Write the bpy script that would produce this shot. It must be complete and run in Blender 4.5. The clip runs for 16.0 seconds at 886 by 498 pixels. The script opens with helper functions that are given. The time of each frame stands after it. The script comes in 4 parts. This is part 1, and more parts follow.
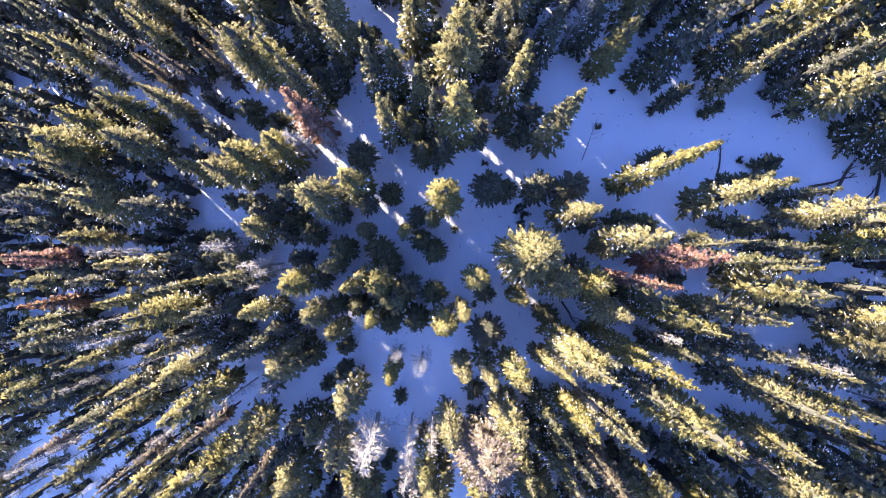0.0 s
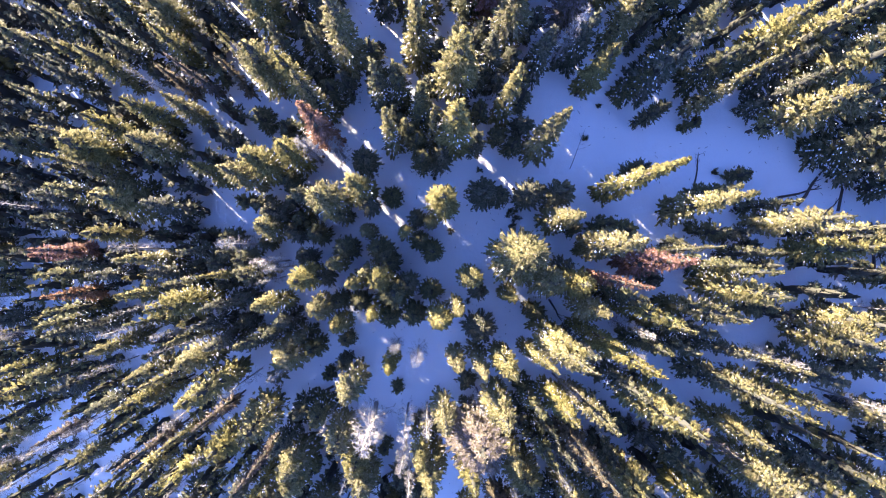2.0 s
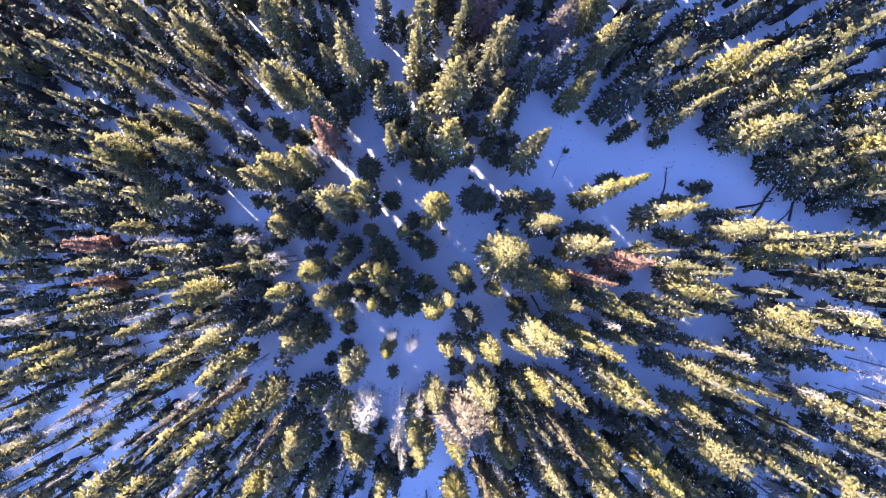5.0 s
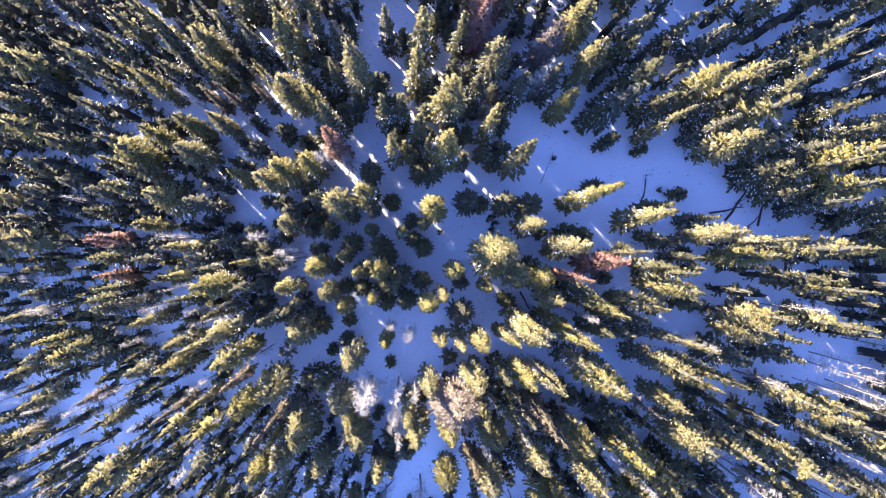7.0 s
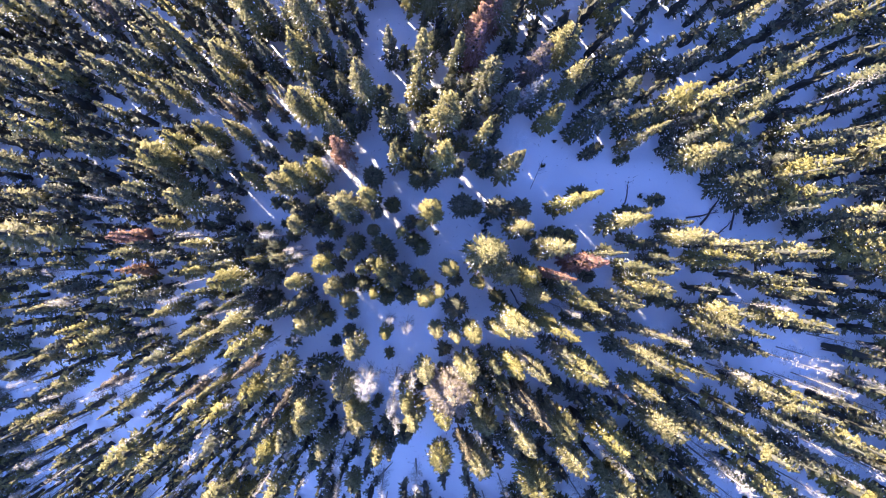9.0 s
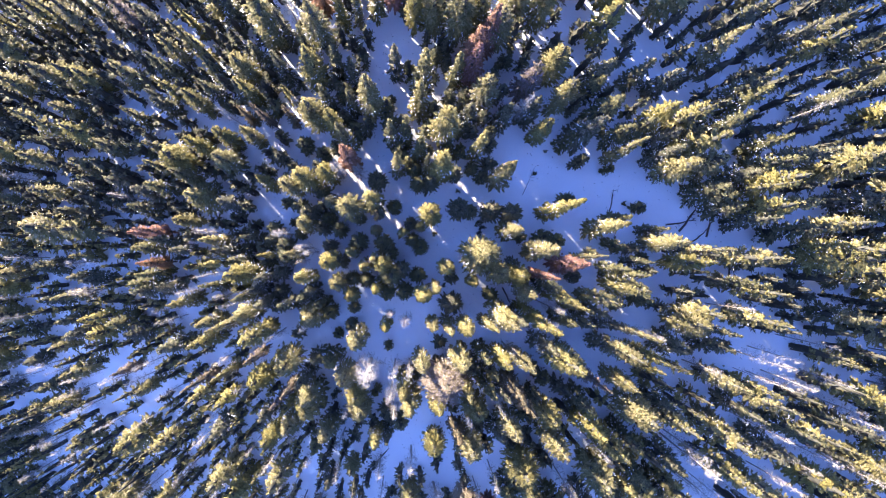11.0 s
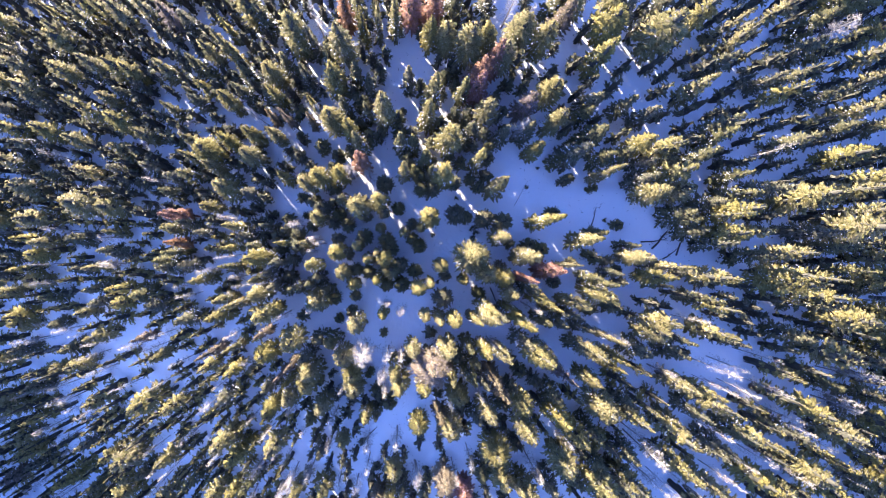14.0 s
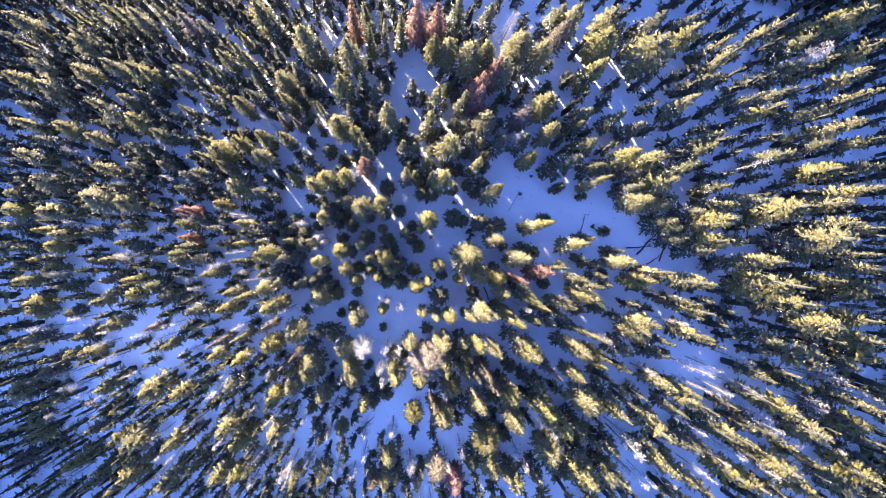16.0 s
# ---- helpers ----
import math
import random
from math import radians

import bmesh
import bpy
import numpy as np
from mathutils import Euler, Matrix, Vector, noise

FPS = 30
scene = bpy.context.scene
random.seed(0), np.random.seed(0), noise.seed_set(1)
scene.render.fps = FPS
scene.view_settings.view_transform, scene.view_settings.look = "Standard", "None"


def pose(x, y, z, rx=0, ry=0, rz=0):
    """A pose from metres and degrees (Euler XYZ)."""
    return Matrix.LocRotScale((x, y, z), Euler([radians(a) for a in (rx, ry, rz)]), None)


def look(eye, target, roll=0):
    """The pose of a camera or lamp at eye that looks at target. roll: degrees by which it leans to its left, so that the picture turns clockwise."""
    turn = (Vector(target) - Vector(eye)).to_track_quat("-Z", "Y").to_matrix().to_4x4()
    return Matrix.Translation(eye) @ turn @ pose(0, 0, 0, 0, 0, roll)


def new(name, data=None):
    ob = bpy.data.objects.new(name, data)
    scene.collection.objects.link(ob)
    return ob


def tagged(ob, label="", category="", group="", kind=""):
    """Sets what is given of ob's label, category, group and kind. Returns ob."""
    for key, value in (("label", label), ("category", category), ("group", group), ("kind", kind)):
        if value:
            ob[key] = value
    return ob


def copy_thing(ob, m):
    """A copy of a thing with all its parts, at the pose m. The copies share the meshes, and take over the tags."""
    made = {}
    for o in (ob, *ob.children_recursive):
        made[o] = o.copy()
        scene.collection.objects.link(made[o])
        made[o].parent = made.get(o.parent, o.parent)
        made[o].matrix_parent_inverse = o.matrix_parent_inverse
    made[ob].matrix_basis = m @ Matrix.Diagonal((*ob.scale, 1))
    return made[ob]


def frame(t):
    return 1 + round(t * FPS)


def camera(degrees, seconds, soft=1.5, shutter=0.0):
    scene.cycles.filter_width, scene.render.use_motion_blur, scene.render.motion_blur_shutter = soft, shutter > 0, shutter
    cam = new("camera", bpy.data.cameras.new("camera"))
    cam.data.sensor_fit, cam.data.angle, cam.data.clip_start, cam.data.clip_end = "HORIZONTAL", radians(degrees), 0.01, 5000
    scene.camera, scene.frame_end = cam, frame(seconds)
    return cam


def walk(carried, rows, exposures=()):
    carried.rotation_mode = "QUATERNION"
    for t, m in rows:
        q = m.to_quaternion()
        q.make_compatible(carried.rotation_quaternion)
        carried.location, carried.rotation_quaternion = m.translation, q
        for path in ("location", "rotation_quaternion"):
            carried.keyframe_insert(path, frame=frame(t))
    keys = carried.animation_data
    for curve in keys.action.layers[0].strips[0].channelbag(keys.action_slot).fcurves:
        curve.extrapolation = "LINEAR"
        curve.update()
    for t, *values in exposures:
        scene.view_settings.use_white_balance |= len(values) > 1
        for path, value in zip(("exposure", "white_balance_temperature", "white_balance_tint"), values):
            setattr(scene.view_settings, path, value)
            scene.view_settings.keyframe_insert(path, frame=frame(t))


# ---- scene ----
cam = camera(77.7, 16.0, soft=1.0)
METRES, EYE, TILT, LEAN, TURN = 40.0, 52.0, -89.5, -1.1, 0.0
ROWS = [
    (0.0, 0.0, 0.0, 0.0, 0.0, 0.0, -0.0),
    (0.5, -0.0028, -0.0245, 0.0006, -0.2, -0.02, -0.28),
    (1.0, -0.0049, -0.0487, 0.0012, -0.35, -0.01, -0.5),
    (1.5, -0.0069, -0.0729, 0.0015, -0.51, -0.03, -0.71),
    (2.0, -0.008, -0.0977, 0.0018, -0.67, -0.04, -0.89),
    (2.5, -0.0087, -0.1225, 0.0015, -0.8, -0.01, -1.12),
    (3.0, -0.0095, -0.1482, 0.002, -0.94, -0.04, -1.31),
    (3.5, -0.0103, -0.174, 0.0015, -1.07, -0.07, -1.5),
    (4.0, -0.0114, -0.1998, 0.001, -1.21, -0.06, -1.68),
    (6.5, -0.0149, -0.341, -0.0013, -1.79, -0.08, -2.55),
    (7.0, -0.0158, -0.3735, -0.0018, -1.91, -0.09, -2.71),
    (7.5, -0.0168, -0.4057, -0.0009, -1.99, -0.15, -2.84),
    (8.0, -0.0176, -0.4387, -0.0007, -2.08, -0.15, -2.98),
    (8.5, -0.0182, -0.4723, -0.0004, -2.16, -0.16, -3.13),
    (9.0, -0.0195, -0.5051, -0.0, -2.26, -0.18, -3.31),
    (11.5, -0.0243, -0.681, 0.0005, -2.54, -0.13, -5.02),
    (12.0, -0.0248, -0.7171, 0.0002, -2.59, -0.13, -5.79),
    (12.5, -0.0255, -0.7535, 0.0009, -2.63, -0.12, -6.59),
    (13.0, -0.0263, -0.7895, 0.0009, -2.67, -0.1, -7.36),
    (13.5, -0.027, -0.8248, 0.0011, -2.69, -0.11, -8.08),
    (14.0, -0.0275, -0.8594, 0.0013, -2.73, -0.08, -8.59),
    (14.5, -0.0276, -0.8944, 0.0012, -2.77, -0.06, -9.04),
    (15.0, -0.0281, -0.9297, 0.0005, -2.82, -0.0, -9.43),
    (15.5, -0.0283, -0.9649, 0.0006, -2.85, 0.03, -9.74),
    (16.0, -0.0298, -0.9992, 0.0007, -2.88, 0.08, -9.98),
]
EXPOSURES = [(0.0, 3.36, 5400, 46), (6.0, 3.38, 5400, 46), (16.0, 3.42, 5400, 46)]
walk(cam, [(t, pose(0, 0, EYE, TILT, LEAN, TURN) @ pose(METRES * x, METRES * y, METRES * z, 90 + pitch, roll, yaw)) for t, x, y, z, yaw, pitch, roll in ROWS], EXPOSURES)

# ---- light: a low winter sun over a clear blue sky ----
SUN_ELEVATION, SUN_FROM = 13.5, (-0.72, 0.69)
world = bpy.data.worlds.new("winter_sky")
scene.world = world
world.use_nodes = True
wn, wl = world.node_tree.nodes, world.node_tree.links
sky = wn.new("ShaderNodeTexSky")
sky.sky_type, sky.sun_disc = "NISHITA", False
sky.sun_elevation, sky.sun_rotation = radians(SUN_ELEVATION), math.atan2(SUN_FROM[0], SUN_FROM[1])
sky.altitude, sky.air_density, sky.dust_density, sky.ozone_density = 2200, 1.0, 0.7, 3.5
wl.new(sky.outputs["Color"], wn["Background"].inputs["Color"])
wn["Background"].inputs["Strength"].default_value = 0.076
sun = new("sun", bpy.data.lights.new("sun", "SUN"))
sun.data.energy, sun.data.angle, sun.data.color = 4.8, radians(0.55), (1.0, 0.89, 0.46)
reach = math.tan(radians(SUN_ELEVATION)) * math.hypot(*SUN_FROM) * 200
sun.matrix_world = look((SUN_FROM[0] * 200, SUN_FROM[1] * 200, reach), (0, 0, 0))


# ---- materials ----
def material(name):
    m = bpy.data.materials.new(name)
    m.use_nodes = True
    return m, m.node_tree.nodes, m.node_tree.links, m.node_tree.nodes["Principled BSDF"]


def noise_tex(nodes, scale, detail=4.0, rough=0.6):
    n = nodes.new("ShaderNodeTexNoise")
    n.inputs["Scale"].default_value, n.inputs["Detail"].default_value, n.inputs["Roughness"].default_value = scale, detail, rough
    return n


def mix_colour(nodes, links, fac, a, b):
    n = nodes.new("ShaderNodeMix")
    n.data_type = "RGBA"
    for value, slot in ((fac, 0), (a, 6), (b, 7)):
        if isinstance(value, bpy.types.NodeSocket):
            links.new(value, n.inputs[slot])
        elif slot == 0:
            n.inputs[slot].default_value = value
        else:
            n.inputs[slot].default_value = (*value, 1.0)
    return n.outputs[2]


def bump(nodes, links, height, strength, distance, normal=None):
    b = nodes.new("ShaderNodeBump")
    b.inputs["Strength"].default_value, b.inputs["Distance"].default_value = strength, distance
    links.new(height, b.inputs["Height"])
    if normal is not None:
        links.new(normal, b.inputs["Normal"])
    return b.outputs["Normal"]


def snow_material():
    m, n, l, p = material("snow")
    geo = n.new("ShaderNodeNewGeometry")
    broad, fine, grain = noise_tex(n, 0.16, 5), noise_tex(n, 1.3, 5), noise_tex(n, 9.0, 3)
    for tex in (broad, fine, grain):
        l.new(geo.outputs["Position"], tex.inputs["Vector"])
    l.new(mix_colour(n, l, broad.outputs["Fac"], (0.82, 0.83, 0.85), (0.89, 0.90, 0.91)), p.inputs["Base Color"])
    soft = bump(n, l, broad.outputs["Fac"], 0.7, 0.5)
    soft = bump(n, l, fine.outputs["Fac"], 0.55, 0.16, soft)
    l.new(bump(n, l, grain.outputs["Fac"], 0.35, 0.03, soft), p.inputs["Normal"])
    p.inputs["Roughness"].default_value = 0.75
    p.inputs["Specular IOR Level"].default_value = 0.2
    return m


def needle_material(name, dark, mid, bright, through_light=0.38):
    m, n, l, p = material(name)
    geo, info = n.new("ShaderNodeNewGeometry"), n.new("ShaderNodeObjectInfo")
    patch = noise_tex(n, 0.9, 3)
    l.new(geo.outputs["Position"], patch.inputs["Vector"])
    tree = mix_colour(n, l, info.outputs["Random"], dark, mid)
    shade = mix_colour(n, l, patch.outputs["Fac"], tree, mid)
    add = n.new("ShaderNodeMath")
    add.operation = "POWER"
    add.inputs[1].default_value = 1.6
    l.new(geo.outputs["Random Per Island"], add.inputs[0])
    hue, part_of = n.new("ShaderNodeMath"), n.new("ShaderNodeMath")
    hue.operation, part_of.operation = "MULTIPLY", "FRACT"
    hue.inputs[1].default_value = 7.31
    l.new(info.outputs["Random"], hue.inputs[0])
    l.new(hue.outputs[0], part_of.inputs[0])
    tipped = mix_colour(n, l, part_of.outputs[0], bright, tuple(a * b for a, b in zip(bright, (1.0, 1.04, 2.3))))
    colour = mix_colour(n, l, add.outputs[0], shade, tipped)
    sprig_gaps = noise_tex(n, 5.5, 4, 0.7)
    l.new(geo.outputs["Position"], sprig_gaps.inputs["Vector"])
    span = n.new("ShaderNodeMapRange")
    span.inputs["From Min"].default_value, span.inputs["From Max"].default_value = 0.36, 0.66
    l.new(sprig_gaps.outputs["Fac"], span.inputs["Value"])
    # shade in the gaps between sprigs is put into the needle colour
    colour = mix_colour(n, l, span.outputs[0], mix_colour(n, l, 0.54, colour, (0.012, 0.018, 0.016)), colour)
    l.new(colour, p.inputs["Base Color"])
    l.new(bump(n, l, sprig_gaps.outputs["Fac"], 0.9, 0.12), p.inputs["Normal"])
    p.inputs["Roughness"].default_value = 0.55
    p.inputs["Specular IOR Level"].default_value = 0.15
    leaf, both = n.new("ShaderNodeBsdfTranslucent"), n.new("ShaderNodeMixShader")
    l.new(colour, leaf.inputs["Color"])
    both.inputs[0].default_value = through_light
    l.new(p.outputs[0], both.inputs[1])
    l.new(leaf.outputs[0], both.inputs[2])
    l.new(both.outputs[0], n["Material Output"].inputs["Surface"])
    return m


def bark_material(name, dark, pale):
    m, n, l, p = material(name)
    geo, info = n.new("ShaderNodeNewGeometry"), n.new("ShaderNodeObjectInfo")
    stretch = n.new("ShaderNodeMapping")
    stretch.inputs["Scale"].default_value = (6, 6, 1.2)
    l.new(geo.outputs["Position"], stretch.inputs["Vector"])
    grain, patch = noise_tex(n, 3.0, 5), noise_tex(n, 0.7, 3)
    l.new(stretch.outputs["Vector"], grain.inputs["Vector"])
    l.new(geo.outputs["Position"], patch.inputs["Vector"])
    tone = mix_colour(n, l, grain.outputs["Fac"], dark, pale)
    l.new(mix_colour(n, l, patch.outputs["Fac"], tone, pale), p.inputs["Base Color"])
    l.new(bump(n, l, grain.outputs["Fac"], 0.6, 0.03), p.inputs["Normal"])
    p.inputs["Roughness"].default_value = 0.85
    return m


SNOW = snow_material()
CLUMP = snow_material()
CLUMP.name = "snow_clump"
NEEDLES = needle_material("pine_needles", (0.105, 0.125, 0.056), (0.230, 0.212, 0.064), (0.490, 0.410, 0.115))
# darker needle green; the shade on overtopped trees is put into the colour
SHADE_NEEDLES = needle_material("shade_needles", (0.058, 0.082, 0.060), (0.120, 0.130, 0.064), (0.340, 0.300, 0.105))
RUST = needle_material("rusty_needles", (0.170, 0.086, 0.040), (0.340, 0.178, 0.084), (0.56, 0.330, 0.170))
PALE = needle_material("bleached_needles", (0.18, 0.15, 0.09), (0.31, 0.26, 0.15), (0.46, 0.38, 0.22))
FADED = needle_material("faded_needles", (0.10, 0.085, 0.045), (0.18, 0.145, 0.080), (0.34, 0.27, 0.16))
BARK = bark_material("bark", (0.030, 0.023, 0.018), (0.085, 0.066, 0.050))
SILVER = bark_material("weathered_wood", (0.115, 0.108, 0.098), (0.32, 0.30, 0.27))
# dark inner twigs, with the shade deep in a crown put into the colour
INNER_SHADE = bark_material("inner_branch_shade", (0.018, 0.021, 0.015), (0.045, 0.044, 0.030))
LOGWOOD = bark_material("dead_log", (0.035, 0.028, 0.024), (0.10, 0.08, 0.065))


# ---- the ground: a snowy hillside that falls away to the south-west ----
SLOPE = (-1.89, 7.91, 6.58, -2.44, -2.14, -2.38, -0.65, -0.71, 1.12, -0.49)


def ground_z(x, y):
    u, v = np.clip(x, -85, 75) / 40, np.clip(y, -65, 55) / 30
    a = SLOPE
    z = a[0] + a[1] * u + a[2] * v + a[3] * u * u + a[4] * u * v + a[5] * v * v
    z = z + a[6] * u ** 3 + a[7] * u * u * v + a[8] * u * v * v + a[9] * v ** 3
    z = z - 2.6 * np.exp(-((x - 20) ** 2 + (y - 12) ** 2) / 338)
    return z + 0.10 * np.sin(x * 0.9 + 1.3 * np.sin(y * 0.5)) * np.sin(y * 0.8 + x * 0.21) + 0.06 * np.sin(x * 2.3 + y * 1.1) * np.sin(y * 2.0)


def mesh_from(name, verts, faces, mats, index=None, smooth=False, normals=None):
    me = bpy.data.meshes.new(name)
    me.from_pydata(verts.tolist() if hasattr(verts, "tolist") else verts, [], faces.tolist() if hasattr(faces, "tolist") else faces)
    for m in mats:
        me.materials.append(m)
    if index is not None:
        me.polygons.foreach_set("material_index", index)
    if smooth:
        me.polygons.foreach_set("use_smooth", [True] * len(me.polygons))
    me.update()
    if normals is not None:
        me.polygons.foreach_set("use_smooth", [True] * len(me.polygons))
        me.normals_split_custom_set_from_vertices((normals / (np.linalg.norm(normals, axis=1)[:, None] + 1e-9)).tolist())
    return me


def build_ground():
    far = np.array([110, 130, 160, 210, 280, 400, 600, 900.0])
    line = np.concatenate([-far[::-1], np.arange(-95, 95.1, 1.2), far])
    gx, gy = np.meshgrid(line, line)
    verts = np.stack([gx, gy, ground_z(gx, gy)], -1).reshape(-1, 3)
    n = len(line)
    i = (np.arange(n - 1)[:, None] * n + np.arange(n - 1)[None, :]).ravel()
    faces = np.stack([i, i + 1, i + n + 1, i + n], -1)
    ob = new("ground", mesh_from("ground", verts, faces, [SNOW], smooth=True))
    return tagged(ob, "deep untracked snow over a sloping forest floor", "snow", kind="structure")


build_ground()


# ---- tree meshes ----
NOMINAL = 14.0


def tuft_triangles(rng, spots, ways, size, spikes, slim=0.27, facing=None):
    """Needle sprays: at every spot a bundle of narrow blades that fan out along its way."""
    n = len(spots)
    p = np.repeat(spots, spikes, 0)
    d = np.repeat(ways, spikes, 0) + rng.normal(0, 0.62 if facing is None else 0.42, (n * spikes, 3))
    d /= np.linalg.norm(d, axis=1)[:, None] + 1e-6
    side = np.cross(d, rng.normal(0, 1, d.shape) if facing is None else np.repeat(facing, spikes, 0) + rng.normal(0, 0.34, d.shape))
    side /= np.linalg.norm(side, axis=1)[:, None] + 1e-6
    length = np.repeat(size, spikes)[:, None] * rng.uniform(0.65, 1.25, (n * spikes, 1))
    width = length * slim * rng.uniform(0.75, 1.25, (n * spikes, 1))
    p = p + rng.normal(0, 0.05, p.shape)
    foot = p + d * length * 0.15
    tri = np.stack([foot + side * width, p + d * length, foot - side * width], 1)
    verts = tri.reshape(-1, 3)
    return verts, np.arange(len(verts)).reshape(-1, 3), np.repeat(d, 3, 0)


def crown_profile(u, shape):
    """Crown radius over its height, 0 at the lowest branch and 1 at the tip."""
    if shape == "spire":
        return np.minimum(1, 0.80 + 2.0 * u) * (1 - u) ** 0.66
    if shape == "column":
        return np.minimum(1, 0.70 + 1.2 * u) * np.clip(1 - u ** 2.8, 0, 1) ** 0.78
    return np.minimum(1, 0.60 + 1.3 * u) * np.clip(1 - u ** 3.8, 0, 1) ** 0.70


def crown_branches(rng, height, radius, base, shape, step):
    """Branch rays: foot height, azimuth, length and rise."""
    rows, z = [], base * height
    while z < height * 0.985:
        u = (z - base * height) / (height * (1 - base))
        r = radius * float(crown_profile(np.array(u), shape))
        wild = rng.uniform(0.82, 1.12)
        for k in range(int(rng.integers(5, 8)) if r > 0.35 else 4):
            a = rng.uniform(0, 2 * math.pi)
            rows.append((z + rng.uniform(-0.5, 0.5) * step, a, max(0.10, r * wild * rng.uniform(0.62, 1.16)), -0.30 + 1.05 * u + rng.uniform(-0.15, 0.15)))
        z += step * rng.uniform(0.8, 1.2)
    return np.array(rows)


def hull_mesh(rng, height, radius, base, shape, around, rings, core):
    """The crown's core: a lumpy, jagged shell in ledges, its dark colour holding the shade between boughs."""
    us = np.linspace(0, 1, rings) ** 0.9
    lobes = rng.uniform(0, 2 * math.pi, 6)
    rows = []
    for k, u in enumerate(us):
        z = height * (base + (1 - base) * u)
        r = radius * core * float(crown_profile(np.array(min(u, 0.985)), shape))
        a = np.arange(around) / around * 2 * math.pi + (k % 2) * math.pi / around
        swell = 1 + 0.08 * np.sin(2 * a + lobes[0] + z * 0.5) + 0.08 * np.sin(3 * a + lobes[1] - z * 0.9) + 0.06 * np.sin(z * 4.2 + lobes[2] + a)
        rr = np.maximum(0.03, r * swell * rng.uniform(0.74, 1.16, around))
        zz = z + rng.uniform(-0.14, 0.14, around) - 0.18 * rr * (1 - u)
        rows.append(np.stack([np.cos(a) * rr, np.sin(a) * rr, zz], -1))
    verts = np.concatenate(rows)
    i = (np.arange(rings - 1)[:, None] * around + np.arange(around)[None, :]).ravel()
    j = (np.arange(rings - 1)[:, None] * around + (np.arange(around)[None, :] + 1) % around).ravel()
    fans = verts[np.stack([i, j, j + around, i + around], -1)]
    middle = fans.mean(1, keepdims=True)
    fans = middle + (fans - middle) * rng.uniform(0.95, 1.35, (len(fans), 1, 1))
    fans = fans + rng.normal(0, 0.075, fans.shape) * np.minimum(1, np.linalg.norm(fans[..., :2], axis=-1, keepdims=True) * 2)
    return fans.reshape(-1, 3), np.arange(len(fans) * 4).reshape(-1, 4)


def bough_blades(rng, height, radius, base, shape, blades, each, size, slim):
    """Flat feathered boughs: needle twigs that fan out to both sides of a branch, longest at its foot."""
    count = max(10, blades // each)
    u = rng.uniform(0, 1, 14 * count)
    u = u[rng.uniform(0, 1, 14 * count) < (crown_profile(u, shape) * 0.9 + 0.16) * (0.5 + 0.65 * u)][:count]
    a = rng.uniform(0, 2 * math.pi, len(u))
    out = np.stack([np.cos(a), np.sin(a), 0 * a], -1)
    across = np.stack([-np.sin(a), np.cos(a), 0 * a], -1)
    reach_out = np.maximum(0.16, radius * crown_profile(u, shape) * rng.uniform(0.78, 1.14, len(u)))
    rise = -0.30 + 1.0 * u + rng.normal(0, 0.12, len(u))
    axis = out + rise[:, None] * (0, 0, 1)
    axis /= np.linalg.norm(axis, axis=1)[:, None]
    length = 0.72 * reach_out + 0.10
    tip = out * reach_out[:, None] + (height * (base + (1 - base) * u))[:, None] * (0, 0, 1)
    which = np.repeat(np.arange(len(u)), each)
    along = np.tile(np.linspace(0, 1, each), len(u)) + rng.normal(0, 0.03, len(which))
    side = np.where(rng.uniform(0, 1, len(which)) < 0.5, -1.0, 1.0)[:, None]
    foot = tip[which] - axis[which] * (length[which] * (1 - along))[:, None] - (0, 0, 0.10) * (along ** 2)[:, None]
    way = axis[which] * 0.85 + side * across[which] * (0.95 - 0.70 * along)[:, None] + rng.normal(0, 0.22, foot.shape)
    way /= np.linalg.norm(way, axis=1)[:, None]
    face = np.cross(axis, across)
    face *= np.sign(face[:, 2:3] + 1e-6)
    face = face[which] + out[which] * 0.35 + rng.normal(0, 0.28, foot.shape)
    edge = np.cross(way, face)
    edge /= np.linalg.norm(edge, axis=1)[:, None] + 1e-6
    span = (size * (1.9 - 1.1 * along) * rng.uniform(0.7, 1.25, len(which)) * np.clip(length[which] / 0.8, 0.6, 1.25))[:, None]
    tri = np.stack([foot + edge * span * slim, foot + way * span, foot - edge * span * slim], 1)
    lit = face + out[which] * 0.45 + (0, 0, 0.25)
    return tri.reshape(-1, 3), np.repeat(lit, 3, 0)


